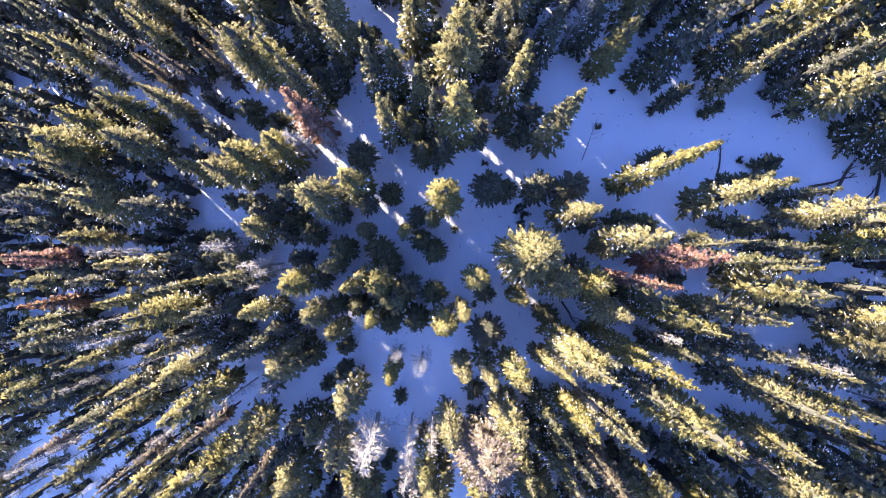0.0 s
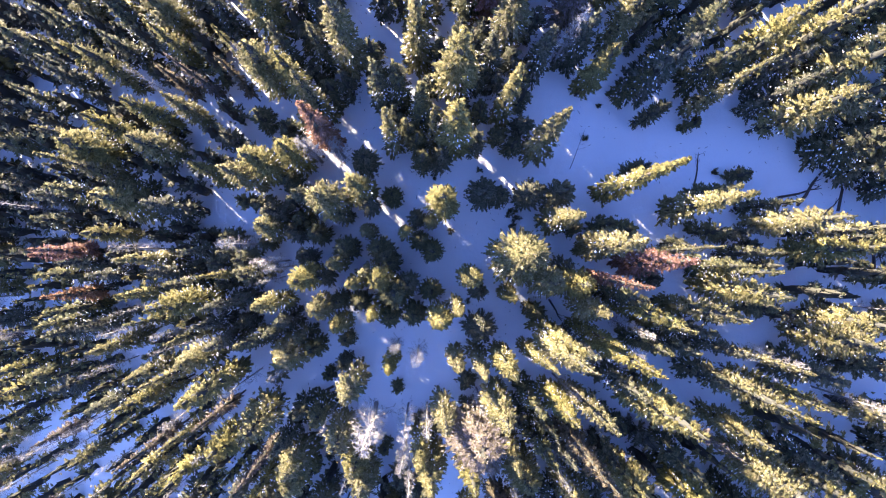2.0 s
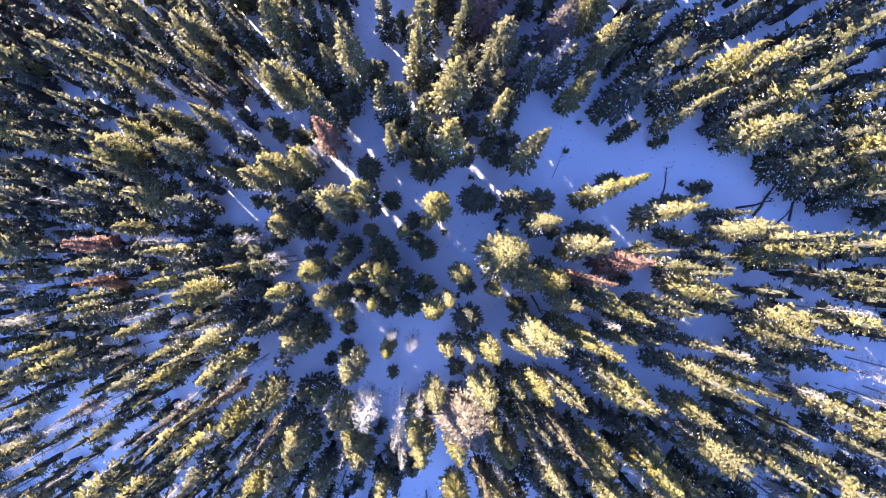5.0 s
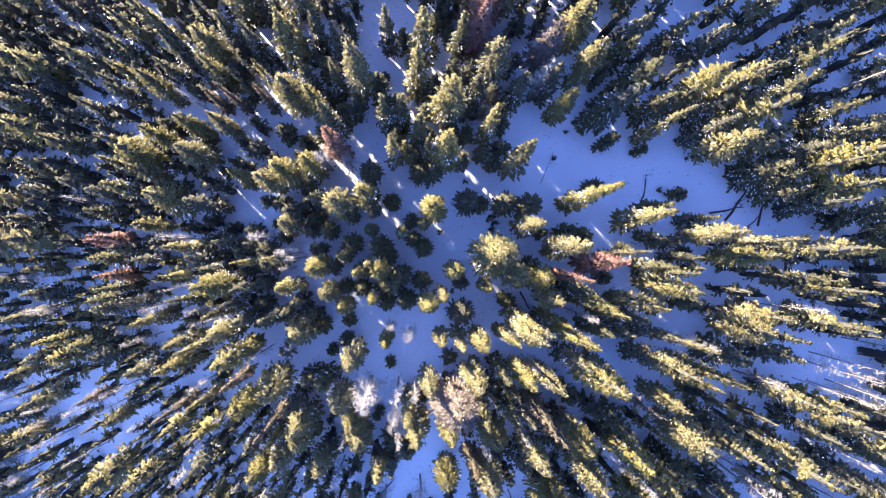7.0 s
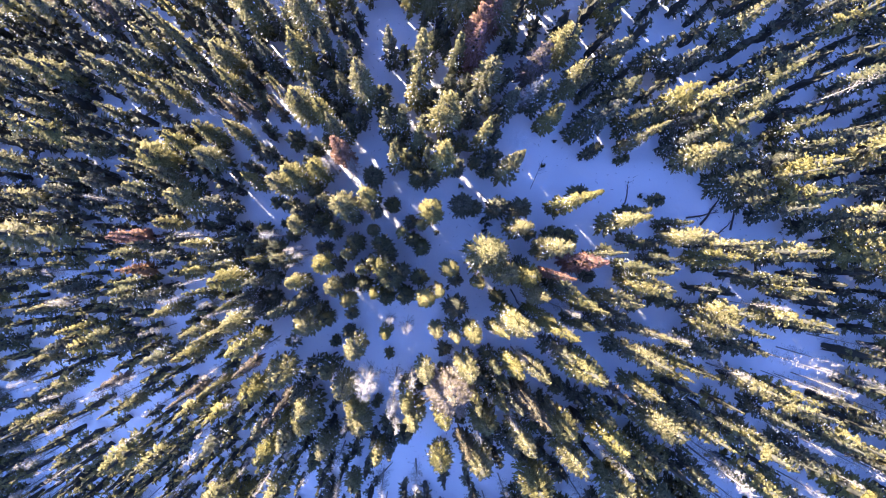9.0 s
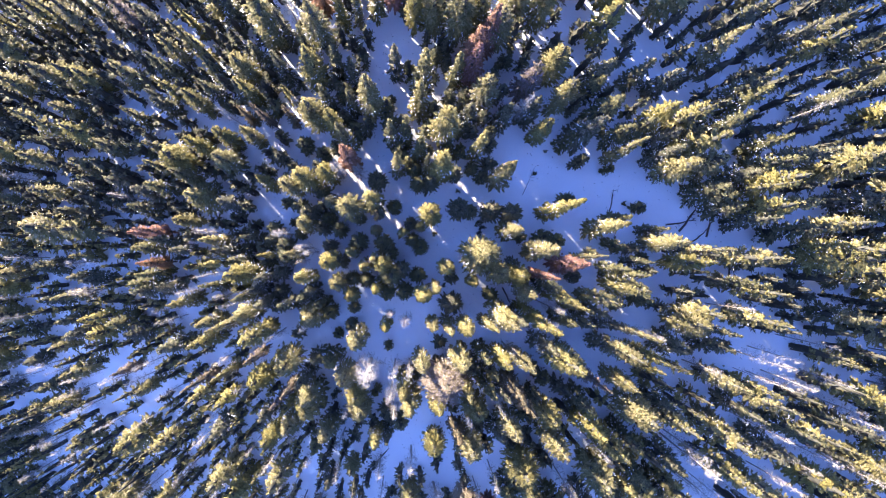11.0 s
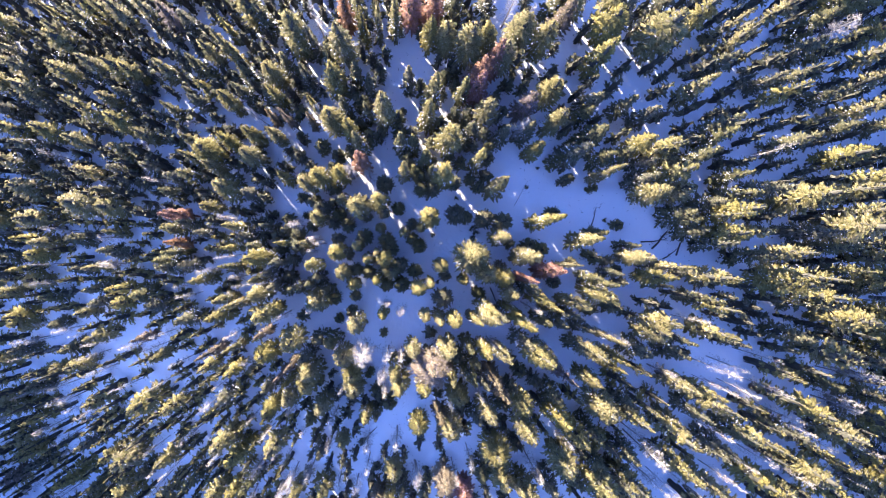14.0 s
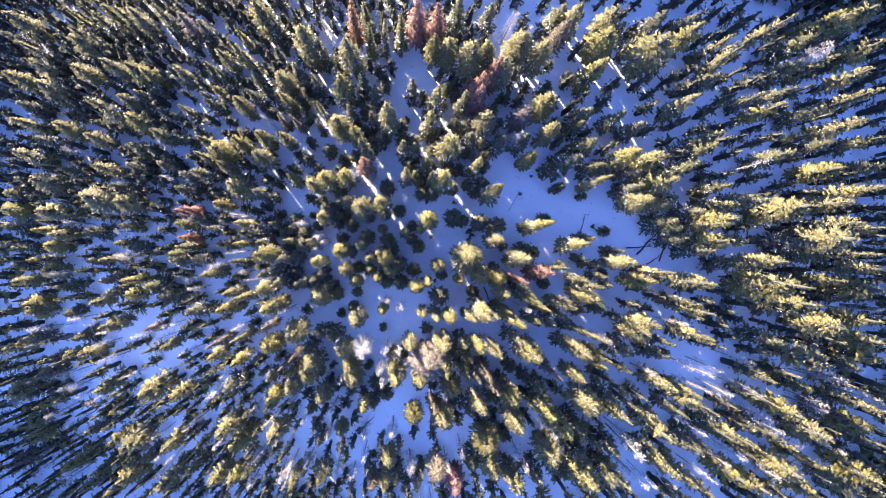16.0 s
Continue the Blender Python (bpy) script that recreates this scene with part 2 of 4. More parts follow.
def crown_mesh(rng, height, radius, base, shape, mat, step=0.34, blades=5600, spikes=5, size=0.170, around=9, rings=20, slim=0.33, core=0.30):
    """A crown: inner branches with shade put into their dark colour, feathered boughs all round them and a tuft of
    leading shoots.
    """
    br = crown_branches(rng, height, radius, base, shape, step)
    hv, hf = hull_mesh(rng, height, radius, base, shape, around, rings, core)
    each = 30 if blades > 3000 else 20 if blades > 800 else 8
    bv, bn = bough_blades(rng, height, radius, base, shape, int(blades * 0.8), each, size * 1.25, slim)
    n = max(8, int(blades * 0.2) // spikes)
    ends = br[rng.choice(len(br), n, p=(br[:, 2] + 0.15) / (br[:, 2] + 0.15).sum())]
    a, f = ends[:, 1] + rng.normal(0, 0.14, n), ends[:, 2] * rng.uniform(0.55, 1.0, n)
    z = ends[:, 0] + 0.5 * ends[:, 3] * ends[:, 2] + rng.normal(0, 0.08, n)
    out = np.stack([np.cos(a), np.sin(a), 0 * a], -1)
    top = np.stack([np.zeros(6), np.zeros(6), height - np.linspace(0.05, 0.8, 6)], -1)
    spots = np.concatenate([out * f[:, None] + np.stack([0 * a, 0 * a, z], -1), top])
    ways = np.concatenate([out * 0.95 + (0, 0, 0.12), np.tile((0, 0, 1.1), (6, 1))])
    facing = np.concatenate([out * 0.66 + (0, 0, 0.75), rng.normal(0, 1, (6, 3))])
    tv, tf, fan = tuft_triangles(rng, spots, ways, rng.uniform(0.7, 1.25, len(spots)) * size, spikes, slim * 1.3, facing)
    verts = np.concatenate([hv, bv, tv])
    shell = hv * (1, 1, 0) / (np.linalg.norm(hv[:, :2], axis=1)[:, None] + 0.05) + (0, 0, 0.5)
    sprays = np.repeat(facing, spikes * 3, 0) + 0.30 * fan + np.repeat(rng.normal(0, 0.42, (len(tf), 3)), 3, 0)
    leaves = np.arange(len(bv) + len(tv)).reshape(-1, 3) + len(hv)
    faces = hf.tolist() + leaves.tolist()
    return mesh_from("crown", verts, faces, [mat, INNER_SHADE], [1] * len(hf) + [0] * len(leaves), normals=np.concatenate([shell, bn, sprays])), br


def clump_mesh(rng, br, count):
    """Small lumps of snow that lie on the branches, most of them low on the tree."""
    corner = np.array([(1, 0, 0), (0, 1, 0.4), (-1, 0, 0), (0, -1, 0.4)], float)
    tri = np.array([(0, 1, 3), (1, 2, 3)])
    pick = br[(rng.uniform(0, 1, count) ** 1.4 * 0.62 * len(br)).astype(int)]
    verts, faces = [], []
    for z, a, length, rise in pick:
        f = length * rng.uniform(0.90, 1.06) + 0.03
        at = np.array([math.cos(a) * f, math.sin(a) * f, z + 0.5 * rise * f + 0.08])
        s = rng.uniform(0.026, 0.055) * (1.15 - 0.6 * z / NOMINAL) * np.array([rng.uniform(0.8, 1.6), rng.uniform(0.7, 1.3), 0.6])
        turn = rng.uniform(0, math.pi)
        c, q = math.cos(turn), math.sin(turn)
        v = corner * s * rng.uniform(0.8, 1.2, (4, 3))
        v = np.stack([v[:, 0] * c - v[:, 1] * q, v[:, 0] * q + v[:, 1] * c, v[:, 2]], -1)
        faces.append(tri + 4 * len(verts))
        verts.append(v + at)
    return mesh_from("snow_dusting", np.concatenate(verts), np.concatenate(faces), [CLUMP])


def limb(path, radii, sides, verts, faces):
    """A tapered limb along a path of points."""
    first = len(verts)
    for k, (p, r) in enumerate(zip(path, radii)):
        p = Vector(p)
        ahead = Vector(path[min(k + 1, len(path) - 1)]) - Vector(path[max(k - 1, 0)])
        q = ahead.to_track_quat("Z", "Y")
        for s in range(sides):
            a = 2 * math.pi * s / sides
            verts.append(tuple(p + q @ Vector((math.cos(a) * r, math.sin(a) * r, 0))))
    for k in range(len(path) - 1):
        for s in range(sides):
            i, j = first + k * sides + s, first + k * sides + (s + 1) % sides
            faces.append((i, j, j + sides, i + sides))
    faces.append(tuple(first + (len(path) - 1) * sides + s for s in range(sides)))


def trunk_mesh(rng, height, foot, mat, sides=7):
    verts, faces = [], []
    sway = rng.normal(0, 0.05, 2)
    zs = [-0.4, 0.15, height * 0.35, height * 0.7, height * 0.98]
    path = [(sway[0] * math.sin(z), sway[1] * math.sin(z * 0.7), z) for z in zs]
    path[-1] = (0, 0, zs[-1])
    limb(path, [foot * 1.3, foot, foot * 0.75, foot * 0.42, 0.02], sides, verts, faces)
    return mesh_from("trunk", verts, faces, [mat], smooth=True)


def dead_branch_mesh(rng, height, radius, base, mat, count, twigs):
    """The bare branches of a dead tree with their twigs."""
    verts, faces, spots, ways = [], [], [], []
    for k in range(count):
        u = rng.uniform(0, 1) ** 0.8
        z = height * (base + (0.97 - base) * u)
        a, length = rng.uniform(0, 2 * math.pi), radius * (1 - 0.75 * u) * rng.uniform(0.5, 1.2) + 0.12
        rise = rng.uniform(-0.25, 0.45)
        end = Vector((math.cos(a) * length, math.sin(a) * length, z + rise * length))
        mid = Vector((end.x * 0.55, end.y * 0.55, z + rise * length * 0.35 + 0.05))
        limb([(0, 0, z), tuple(mid), tuple(end)], [0.012, 0.010, 0.005], 3, verts, faces)
        for j in range(twigs):
            f = rng.uniform(0.3, 1.0)
            at = mid.lerp(end, f)
            d = Vector(rng.normal(0, 1, 3)) * 0.6 + Vector((math.cos(a), math.sin(a), 0.2))
            spots.append(tuple(at))
            ways.append(tuple(d.normalized()))
    v, f, fan = tuft_triangles(rng, np.array(spots), np.array(ways), rng.uniform(0.14, 0.32, len(spots)), 3, 0.045)
    faces += [tuple(q + len(verts) for q in face) for face in f.tolist()]
    return mesh_from("dead_crown", verts + v.tolist(), faces, [mat])


def part(name, me, parent, label=""):
    ob = new(name, me)
    ob.parent = parent
    return tagged(ob, label)


def evergreen(kind, seed, radius, base, shape, mat, label, category, clumps=160, **detail):
    """One evergreen at its nominal height: trunk, crown and the snow that lies on it."""
    rng = np.random.default_rng(seed)
    thing = tagged(new(kind), label, category, "forest on the hillside")
    part("trunk", trunk_mesh(rng, NOMINAL, 0.15, BARK), thing)
    me, br = crown_mesh(rng, NOMINAL, radius, base, shape, mat, **detail)
    part("crown", me, thing)
    if clumps:
        part("snow_dusting", clump_mesh(rng, br, clumps), thing, "small lumps of white snow")["kind"] = "stuff"
    return thing


def snag(seed, radius, base, count, twigs, label):
    rng = np.random.default_rng(seed)
    thing = tagged(new("dead_tree"), label, "dead tree", "bare dead trees")
    part("trunk", trunk_mesh(rng, NOMINAL, 0.12, SILVER), thing)
    part("dead_crown", dead_branch_mesh(rng, NOMINAL, radius, base, SILVER, count, twigs), thing)["kind"] = "stuff"
    return thing


LABELS = {
    "spire": ("spruce_tree", "slender pointed green spruce flecked with snow", "spruce tree"),
    "column": ("lodgepole_pine", "yellow-green lodgepole pine with a narrow ragged crown", "pine tree"),
    "round": ("bushy_pine", "bushy yellow-green pine with a broad rounded crown", "pine tree"),
    "sapling": ("sapling", "slim dark green sapling under the taller trees", "sapling"),
    "broad": ("broad_pine", "large old pine with a broad dense yellow-green crown", "pine tree"),
    "young": ("young_pine", "small bushy dark green young pine standing in snow", "young pine"),
    "pale": ("bleached_pine", "broad dying pine with pale cream-grey needles", "dying pine"),
    "faded": ("fading_pine", "dying pine with dull grey-brown faded needles", "dying pine"),
    "rusty": ("rusty_pine", "beetle-killed pine with rusty red-brown needles", "dead pine"),
}


def variants(kind, seed, shape, mat, sizes, base, clumps, **detail):
    name, label, category = LABELS[kind]
    return [evergreen(name, seed + i, r, base + 0.03 * (i % 2), shape, mat, label, category, clumps, **detail) for i, r in enumerate(sizes)]


SPREAD = {"spire": (1.25, 1.45, 1.10), "column": (1.30, 1.45, 1.15), "round": (1.60, 1.80), "young": (1.9, 2.2), "broad": (2.3, 2.2), "shaded": (1.35, 1.5, 1.2),
          "sapling": (1.5, 1.8, 1.3), "rusty": (1.20, 1.35), "faded": (1.20, 1.35), "pale": (2.2,), "spire_far": (1.25, 1.40), "column_far": (1.30, 1.45), "round_far": (1.6,), "bare": (1.05, 0.85, 1.30)}
FAR = dict(blades=1900, size=0.23, slim=0.33, rings=14, around=7, core=0.32)
KINDS = {
    "spire": variants("spire", 11, "spire", NEEDLES, SPREAD["spire"], 0.07, 640),
    "column": variants("column", 31, "column", NEEDLES, SPREAD["column"], 0.09, 600),
    "round": variants("round", 51, "round", NEEDLES, SPREAD["round"], 0.09, 600),
    "shaded": variants("spire", 41, "spire", SHADE_NEEDLES, SPREAD["shaded"], 0.05, 620, **FAR),
    "sapling": variants("sapling", 65, "column", SHADE_NEEDLES, SPREAD["sapling"], 0.03, 170, blades=900, around=8, rings=16, size=0.24, slim=0.28),
    "broad": variants("broad", 61, "column", NEEDLES, SPREAD["broad"], 0.05, 640, blades=8400, around=18, rings=44),
    "young": variants("young", 71, "round", SHADE_NEEDLES, SPREAD["young"], 0.03, 330, blades=3200, rings=20, around=12, size=0.20, core=0.34),
    "rusty": variants("rusty", 81, "spire", RUST, SPREAD["rusty"], 0.14, 25, blades=4200),
    "faded": variants("faded", 85, "spire", FADED, SPREAD["faded"], 0.14, 40, blades=2600),
    "pale": variants("pale", 88, "round", PALE, SPREAD["pale"], 0.10, 60, blades=7000),
    "spire_far": variants("spire", 111, "spire", NEEDLES, SPREAD["spire_far"], 0.06, 260, **FAR),
    "column_far": variants("column", 131, "column", NEEDLES, SPREAD["column_far"], 0.08, 240, **FAR),
    "round_far": variants("round", 141, "round", NEEDLES, SPREAD["round_far"], 0.08, 240, **FAR),
    "bare": [snag(91, 1.05, 0.12, 160, 3, "bare silver-grey dead pine with brittle branches"),
             snag(92, 0.85, 0.18, 150, 3, "slim pale dead pine stripped of its needles"),
             snag(93, 1.30, 0.10, 170, 3, "bushy bleached dead pine with many pale twigs")],
}
WAITING = {}
PLACED = []
spots = random.Random(5)


def place(kind, which, x, y, h, r):
    """Stands one tree of a kind on the ground; the first of each variant is set down last."""
    master = KINDS[kind][which]
    m = pose(x, y, float(ground_z(np.array(x), np.array(y))) - 0.05, spots.uniform(-1.5, 1.5), spots.uniform(-1.5, 1.5), spots.uniform(0, 360))
    girth = r / SPREAD[kind][which]
    m = m @ Matrix.Diagonal((girth, girth, h / NOMINAL, 1))
    PLACED.append((x, y, h, 0.05 if kind == "bare" else r))
    if (kind, which) in WAITING:
        return copy_thing(master, m)
    WAITING[kind, which] = m
    return master


def plant_living(where, rows):
    for x, y, h, r in rows:
        stout = r / h
        if h < 4.6 or stout > 0.26:
            kind = "young"
        elif r > 2.3:
            kind = "broad"
        elif stout > 0.115:
            kind = spots.choice(("round", "round", "column"))
        elif stout > 0.075:
            kind = spots.choice(("column", "column", "round", "spire"))
        else:
            kind = spots.choice(("spire", "spire", "column"))
        if math.hypot(x, y) > 36 and kind != "young":
            kind = spots.choice(("spire_far", "column_far", "round_far")) if stout > 0.09 else spots.choice(("spire_far", "column_far"))
        place(kind, spots.randrange(len(KINDS[kind])), x, y, h, r)


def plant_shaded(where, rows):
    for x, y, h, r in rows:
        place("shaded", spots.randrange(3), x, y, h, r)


def plant_young(where, rows):
    for x, y, h, r in rows:
        place("young", spots.randrange(2), x, y, h, r)


def plant_rusty(where, rows):
    for x, y, h, r in rows:
        place("rusty", spots.randrange(2), x, y, h, r * 1.25)


def plant_faded(where, rows):
    for x, y, h, r in rows:
        place("faded", spots.randrange(2), x, y, h, r)


def plant_pale(where, rows):
    for x, y, h, r in rows:
        place("pale", 0, x, y, h, r)


def plant_bare(where, rows):
    for x, y, h, r in rows:
        place("bare", spots.randrange(3), x, y, h, r * 0.9)


# ---- the trees, stand by stand: east, north, height, crown radius ----
plant_living("the upper slope", [
    (-32.3, 1.7, 13.1, 1.06), (-15.7, 2.3, 11.7, 1.35), (-70.1, 4.3, 12.5, 2.11), (-54.3, 4.4, 12.7, 1.21), (-49.7, 8.6, 10.0, 1.91), (-36.9, 8.6, 13.1, 1.13),
    (-32.2, 7.4, 14.2, 1.08), (-29.8, 4.4, 14.9, 1.78), (-21.4, 7.4, 12.2, 1.21), (-17.2, 7.1, 14.7, 1.31), (-15.4, 8.1, 14.3, 1.57), (-70.1, 9.8, 13.1, 1.66),
    (-63.2, 10.0, 11.1, 1.66), (-57.0, 9.2, 11.6, 1.52), (-54.5, 13.5, 16.4, 1.80), (-49.1, 12.7, 12.3, 1.75), (-45.3, 11.1, 11.6, 1.19), (-36.4, 11.3, 13.0, 0.97),
    (-33.4, 10.0, 13.5, 2.19), (-29.7, 11.2, 14.8, 1.17), (-26.5, 10.0, 13.1, 1.55), (-26.3, 12.9, 14.1, 1.16), (-23.2, 13.3, 12.5, 1.04), (-13.0, 9.0, 13.1, 1.52),
])
plant_living("the upper slope", [
    (-10.5, 13.5, 15.7, 1.44), (6.6, 13.3, 17.0, 1.23), (-72.9, 17.1, 12.7, 1.56), (-68.9, 19.6, 12.4, 2.47), (-66.6, 16.4, 12.6, 1.94), (-60.0, 19.6, 12.1, 1.61),
    (-54.8, 21.0, 13.1, 1.47), (-52.1, 16.2, 11.2, 1.19), (-50.3, 20.9, 13.8, 1.63), (-48.3, 20.7, 11.3, 1.58), (-35.6, 19.4, 12.4, 0.88), (-30.8, 17.3, 13.8, 1.25),
    (-23.8, 19.1, 13.9, 1.33), (-18.1, 18.5, 13.0, 0.79), (-14.6, 16.2, 15.3, 1.84), (-12.2, 15.3, 16.5, 1.18), (-7.5, 17.8, 19.3, 1.57), (-1.5, 18.6, 15.8, 1.65),
    (1.7, 15.8, 18.2, 1.93), (6.7, 20.3, 14.0, 1.71), (-72.9, 26.7, 14.8, 1.82), (-70.0, 22.2, 13.8, 1.32), (-61.0, 25.6, 13.1, 1.49), (-60.4, 24.1, 13.6, 2.07),
])
plant_living("the upper slope", [
    (-42.8, 21.5, 11.9, 1.61), (-35.0, 24.6, 12.9, 1.23), (-32.6, 25.3, 15.0, 0.98), (-31.4, 24.8, 12.6, 1.22), (-24.4, 22.0, 13.3, 1.65), (-15.4, 21.6, 16.2, 1.70),
    (-14.7, 26.5, 18.8, 1.84), (-1.3, 22.3, 15.7, 1.70), (-62.9, 28.5, 13.2, 1.00), (-57.0, 30.0, 12.4, 1.29), (-54.2, 29.6, 12.6, 1.57), (-51.0, 29.1, 13.4, 1.54),
    (-47.0, 30.1, 13.9, 1.70), (-32.9, 28.4, 12.6, 1.01), (-29.8, 31.2, 14.4, 1.77), (-21.8, 27.3, 17.2, 2.08), (-12.4, 29.6, 14.9, 1.09), (-10.5, 30.2, 16.0, 0.98),
    (-8.1, 31.4, 15.4, 1.31), (-3.0, 29.7, 14.4, 1.32), (-0.4, 29.4, 14.3, 1.74), (2.4, 28.9, 15.4, 2.24), (4.1, 29.8, 15.2, 1.70), (5.4, 30.1, 13.6, 1.52),
])
plant_living("the upper slope", [
    (7.5, 28.2, 13.2, 1.96),
])
plant_living("the clearing", [
    (-3.8, -10.8, 11.7, 0.93), (2.7, -10.0, 14.3, 0.96), (4.9, -9.9, 15.6, 1.13), (7.0, -9.8, 17.2, 1.17), (9.8, -9.3, 17.3, 0.94), (-10.5, -5.4, 11.7, 1.32),
    (-8.6, -7.1, 11.7, 1.05), (-5.3, -5.6, 11.7, 1.22), (1.0, -6.1, 14.0, 1.28), (2.6, -5.2, 13.0, 1.11), (7.6, -3.6, 10.4, 0.83), (11.0, -7.0, 18.8, 1.24),
    (11.1, -8.4, 21.8, 1.26), (-11.8, -2.2, 14.0, 1.35), (-9.1, -0.8, 11.7, 1.18), (-7.1, -2.8, 13.0, 1.18), (-5.9, 2.2, 9.1, 0.78), (-5.7, -1.5, 14.3, 0.93),
    (-4.6, -2.4, 13.0, 1.27), (-2.2, 2.1, 11.7, 1.00), (3.8, -2.2, 13.0, 1.17), (8.0, -0.3, 17.0, 2.68), (10.7, -2.3, 14.3, 1.54), (13.1, -2.4, 14.0, 1.56),
])
plant_living("the clearing", [
    (-9.2, 4.7, 15.0, 1.75), (-6.4, 5.6, 14.0, 1.41), (-0.0, 3.1, 10.4, 0.75), (1.1, 4.4, 16.0, 1.55), (11.6, 3.5, 15.0, 1.48), (-3.7, 10.4, 16.6, 1.11),
    (-0.0, 10.5, 17.4, 0.80), (2.1, 10.3, 19.0, 1.63),
])
plant_living("the lower slope", [
    (-27.1, -50.5, 13.4, 1.63), (-14.9, -47.4, 12.3, 1.64), (-26.2, -41.8, 14.1, 2.79), (-9.9, -45.0, 11.1, 2.15), (2.0, -42.4, 10.4, 1.64), (-28.4, -38.4, 15.8, 1.92),
    (-18.9, -37.1, 15.3, 1.85), (-7.6, -34.6, 8.7, 1.36), (1.6, -37.0, 11.2, 1.60), (18.8, -33.5, 12.4, 2.08), (20.6, -34.1, 13.1, 1.69), (22.5, -34.5, 14.2, 1.67),
    (-19.8, -29.8, 13.9, 1.58), (-16.8, -27.5, 13.4, 1.71), (-11.4, -27.8, 12.6, 1.70), (-3.9, -28.2, 12.1, 1.26), (4.6, -28.0, 10.6, 1.75), (16.7, -29.0, 13.6, 2.64),
    (26.7, -28.6, 14.4, 2.20), (-26.9, -24.4, 16.5, 1.14), (-17.1, -24.4, 14.9, 1.04), (-14.6, -24.6, 11.9, 2.20), (-14.2, -22.5, 12.2, 2.20), (-7.3, -21.6, 12.5, 1.71),
])
plant_living("the lower slope", [
    (-6.8, -23.5, 13.0, 1.77), (0.4, -21.1, 15.9, 1.62), (9.4, -26.6, 13.9, 1.98), (9.8, -21.8, 11.3, 1.93), (14.0, -22.8, 15.6, 1.43), (19.7, -24.0, 16.3, 1.64),
    (24.2, -21.3, 15.6, 1.70), (26.9, -23.5, 15.6, 1.70), (-28.8, -15.4, 17.7, 1.15), (-26.9, -20.4, 14.7, 1.01), (-21.5, -20.6, 14.7, 1.82), (-17.1, -17.0, 16.5, 1.87),
    (-8.8, -18.7, 13.4, 1.81), (-0.4, -19.3, 14.5, 1.55), (1.5, -15.1, 15.6, 1.27), (4.1, -21.0, 15.8, 1.30), (8.3, -18.4, 15.1, 1.26), (18.9, -20.9, 14.1, 1.77),
    (30.0, -18.8, 15.3, 2.14), (-29.1, -12.8, 15.5, 1.10), (-26.9, -13.2, 17.2, 0.99), (-23.5, -11.0, 15.2, 1.56), (-21.2, -13.2, 19.4, 1.56), (-14.5, -10.7, 10.8, 2.02),
])
plant_living("the lower slope", [
    (-7.7, -12.9, 14.8, 1.58), (6.8, -14.1, 17.1, 1.57), (12.0, -13.4, 16.3, 1.17), (14.1, -13.2, 17.7, 1.12), (19.1, -12.6, 21.0, 1.70), (26.3, -10.7, 17.6, 1.34),
    (27.4, -15.0, 14.1, 1.23), (29.6, -12.7, 14.9, 0.81), (30.0, -11.0, 15.7, 0.91), (-27.5, -3.9, 16.6, 1.01), (-23.5, -8.2, 16.7, 1.15), (-23.2, -5.0, 19.3, 1.49),
    (-15.0, -5.1, 15.2, 1.17), (14.4, -4.4, 15.0, 1.35), (14.6, -6.7, 16.8, 0.92), (16.0, -8.1, 21.1, 1.36), (18.1, -4.2, 19.0, 1.25), (20.4, -5.9, 16.1, 0.92),
    (22.8, -4.3, 17.1, 1.12), (29.1, -8.7, 15.6, 0.73), (-28.0, -1.0, 14.3, 1.18), (-19.9, -2.2, 14.8, 0.80), (-16.5, -1.9, 16.6, 0.87), (26.2, -2.6, 16.4, 1.42),
])
plant_living("the glade edge", [
    (15.2, 0.9, 18.1, 1.45), (21.0, 0.4, 17.3, 0.70), (33.6, 0.7, 15.3, 1.28), (36.3, 2.6, 15.2, 1.12), (41.1, 2.3, 17.1, 1.42), (16.7, 6.2, 20.0, 1.35),
    (23.4, 4.5, 17.4, 1.49), (30.9, 3.4, 16.0, 1.34), (10.0, 10.1, 17.0, 1.71), (24.7, 14.3, 16.3, 1.09), (31.2, 12.5, 15.6, 1.70), (35.2, 13.7, 12.0, 2.11),
    (40.9, 10.8, 16.2, 1.49), (14.4, 16.2, 14.0, 1.25), (16.1, 19.9, 15.6, 1.42), (28.6, 18.8, 13.6, 1.60), (31.5, 18.8, 15.8, 1.52), (33.7, 15.7, 16.0, 1.66),
    (14.8, 24.1, 13.4, 1.85),
])
plant_living("the west wood", [
    (-64.7, -67.5, 13.9, 1.97), (-57.0, -65.4, 14.5, 1.79), (-76.7, -57.1, 15.0, 2.07), (-67.1, -61.8, 15.3, 2.84), (-52.0, -59.3, 16.1, 2.41), (-42.6, -57.2, 15.0, 1.87),
    (-77.4, -53.3, 14.9, 1.78), (-30.4, -51.2, 14.1, 1.86), (-78.9, -45.3, 13.4, 2.85), (-72.5, -47.3, 13.9, 1.60), (-53.6, -49.7, 14.8, 1.75), (-49.7, -49.4, 15.7, 2.63),
    (-41.2, -46.7, 14.9, 1.77), (-76.2, -33.8, 13.5, 1.63), (-56.5, -38.9, 13.3, 1.47), (-44.1, -34.7, 16.1, 2.37), (-38.4, -34.1, 14.9, 1.48), (-62.9, -32.5, 11.6, 1.48),
    (-58.6, -31.1, 12.9, 1.42), (-71.3, -25.4, 10.8, 1.81), (-71.2, -23.5, 11.4, 1.90), (-53.0, -23.5, 13.9, 1.49), (-41.7, -25.4, 11.9, 1.20), (-31.2, -24.1, 16.2, 1.17),
])
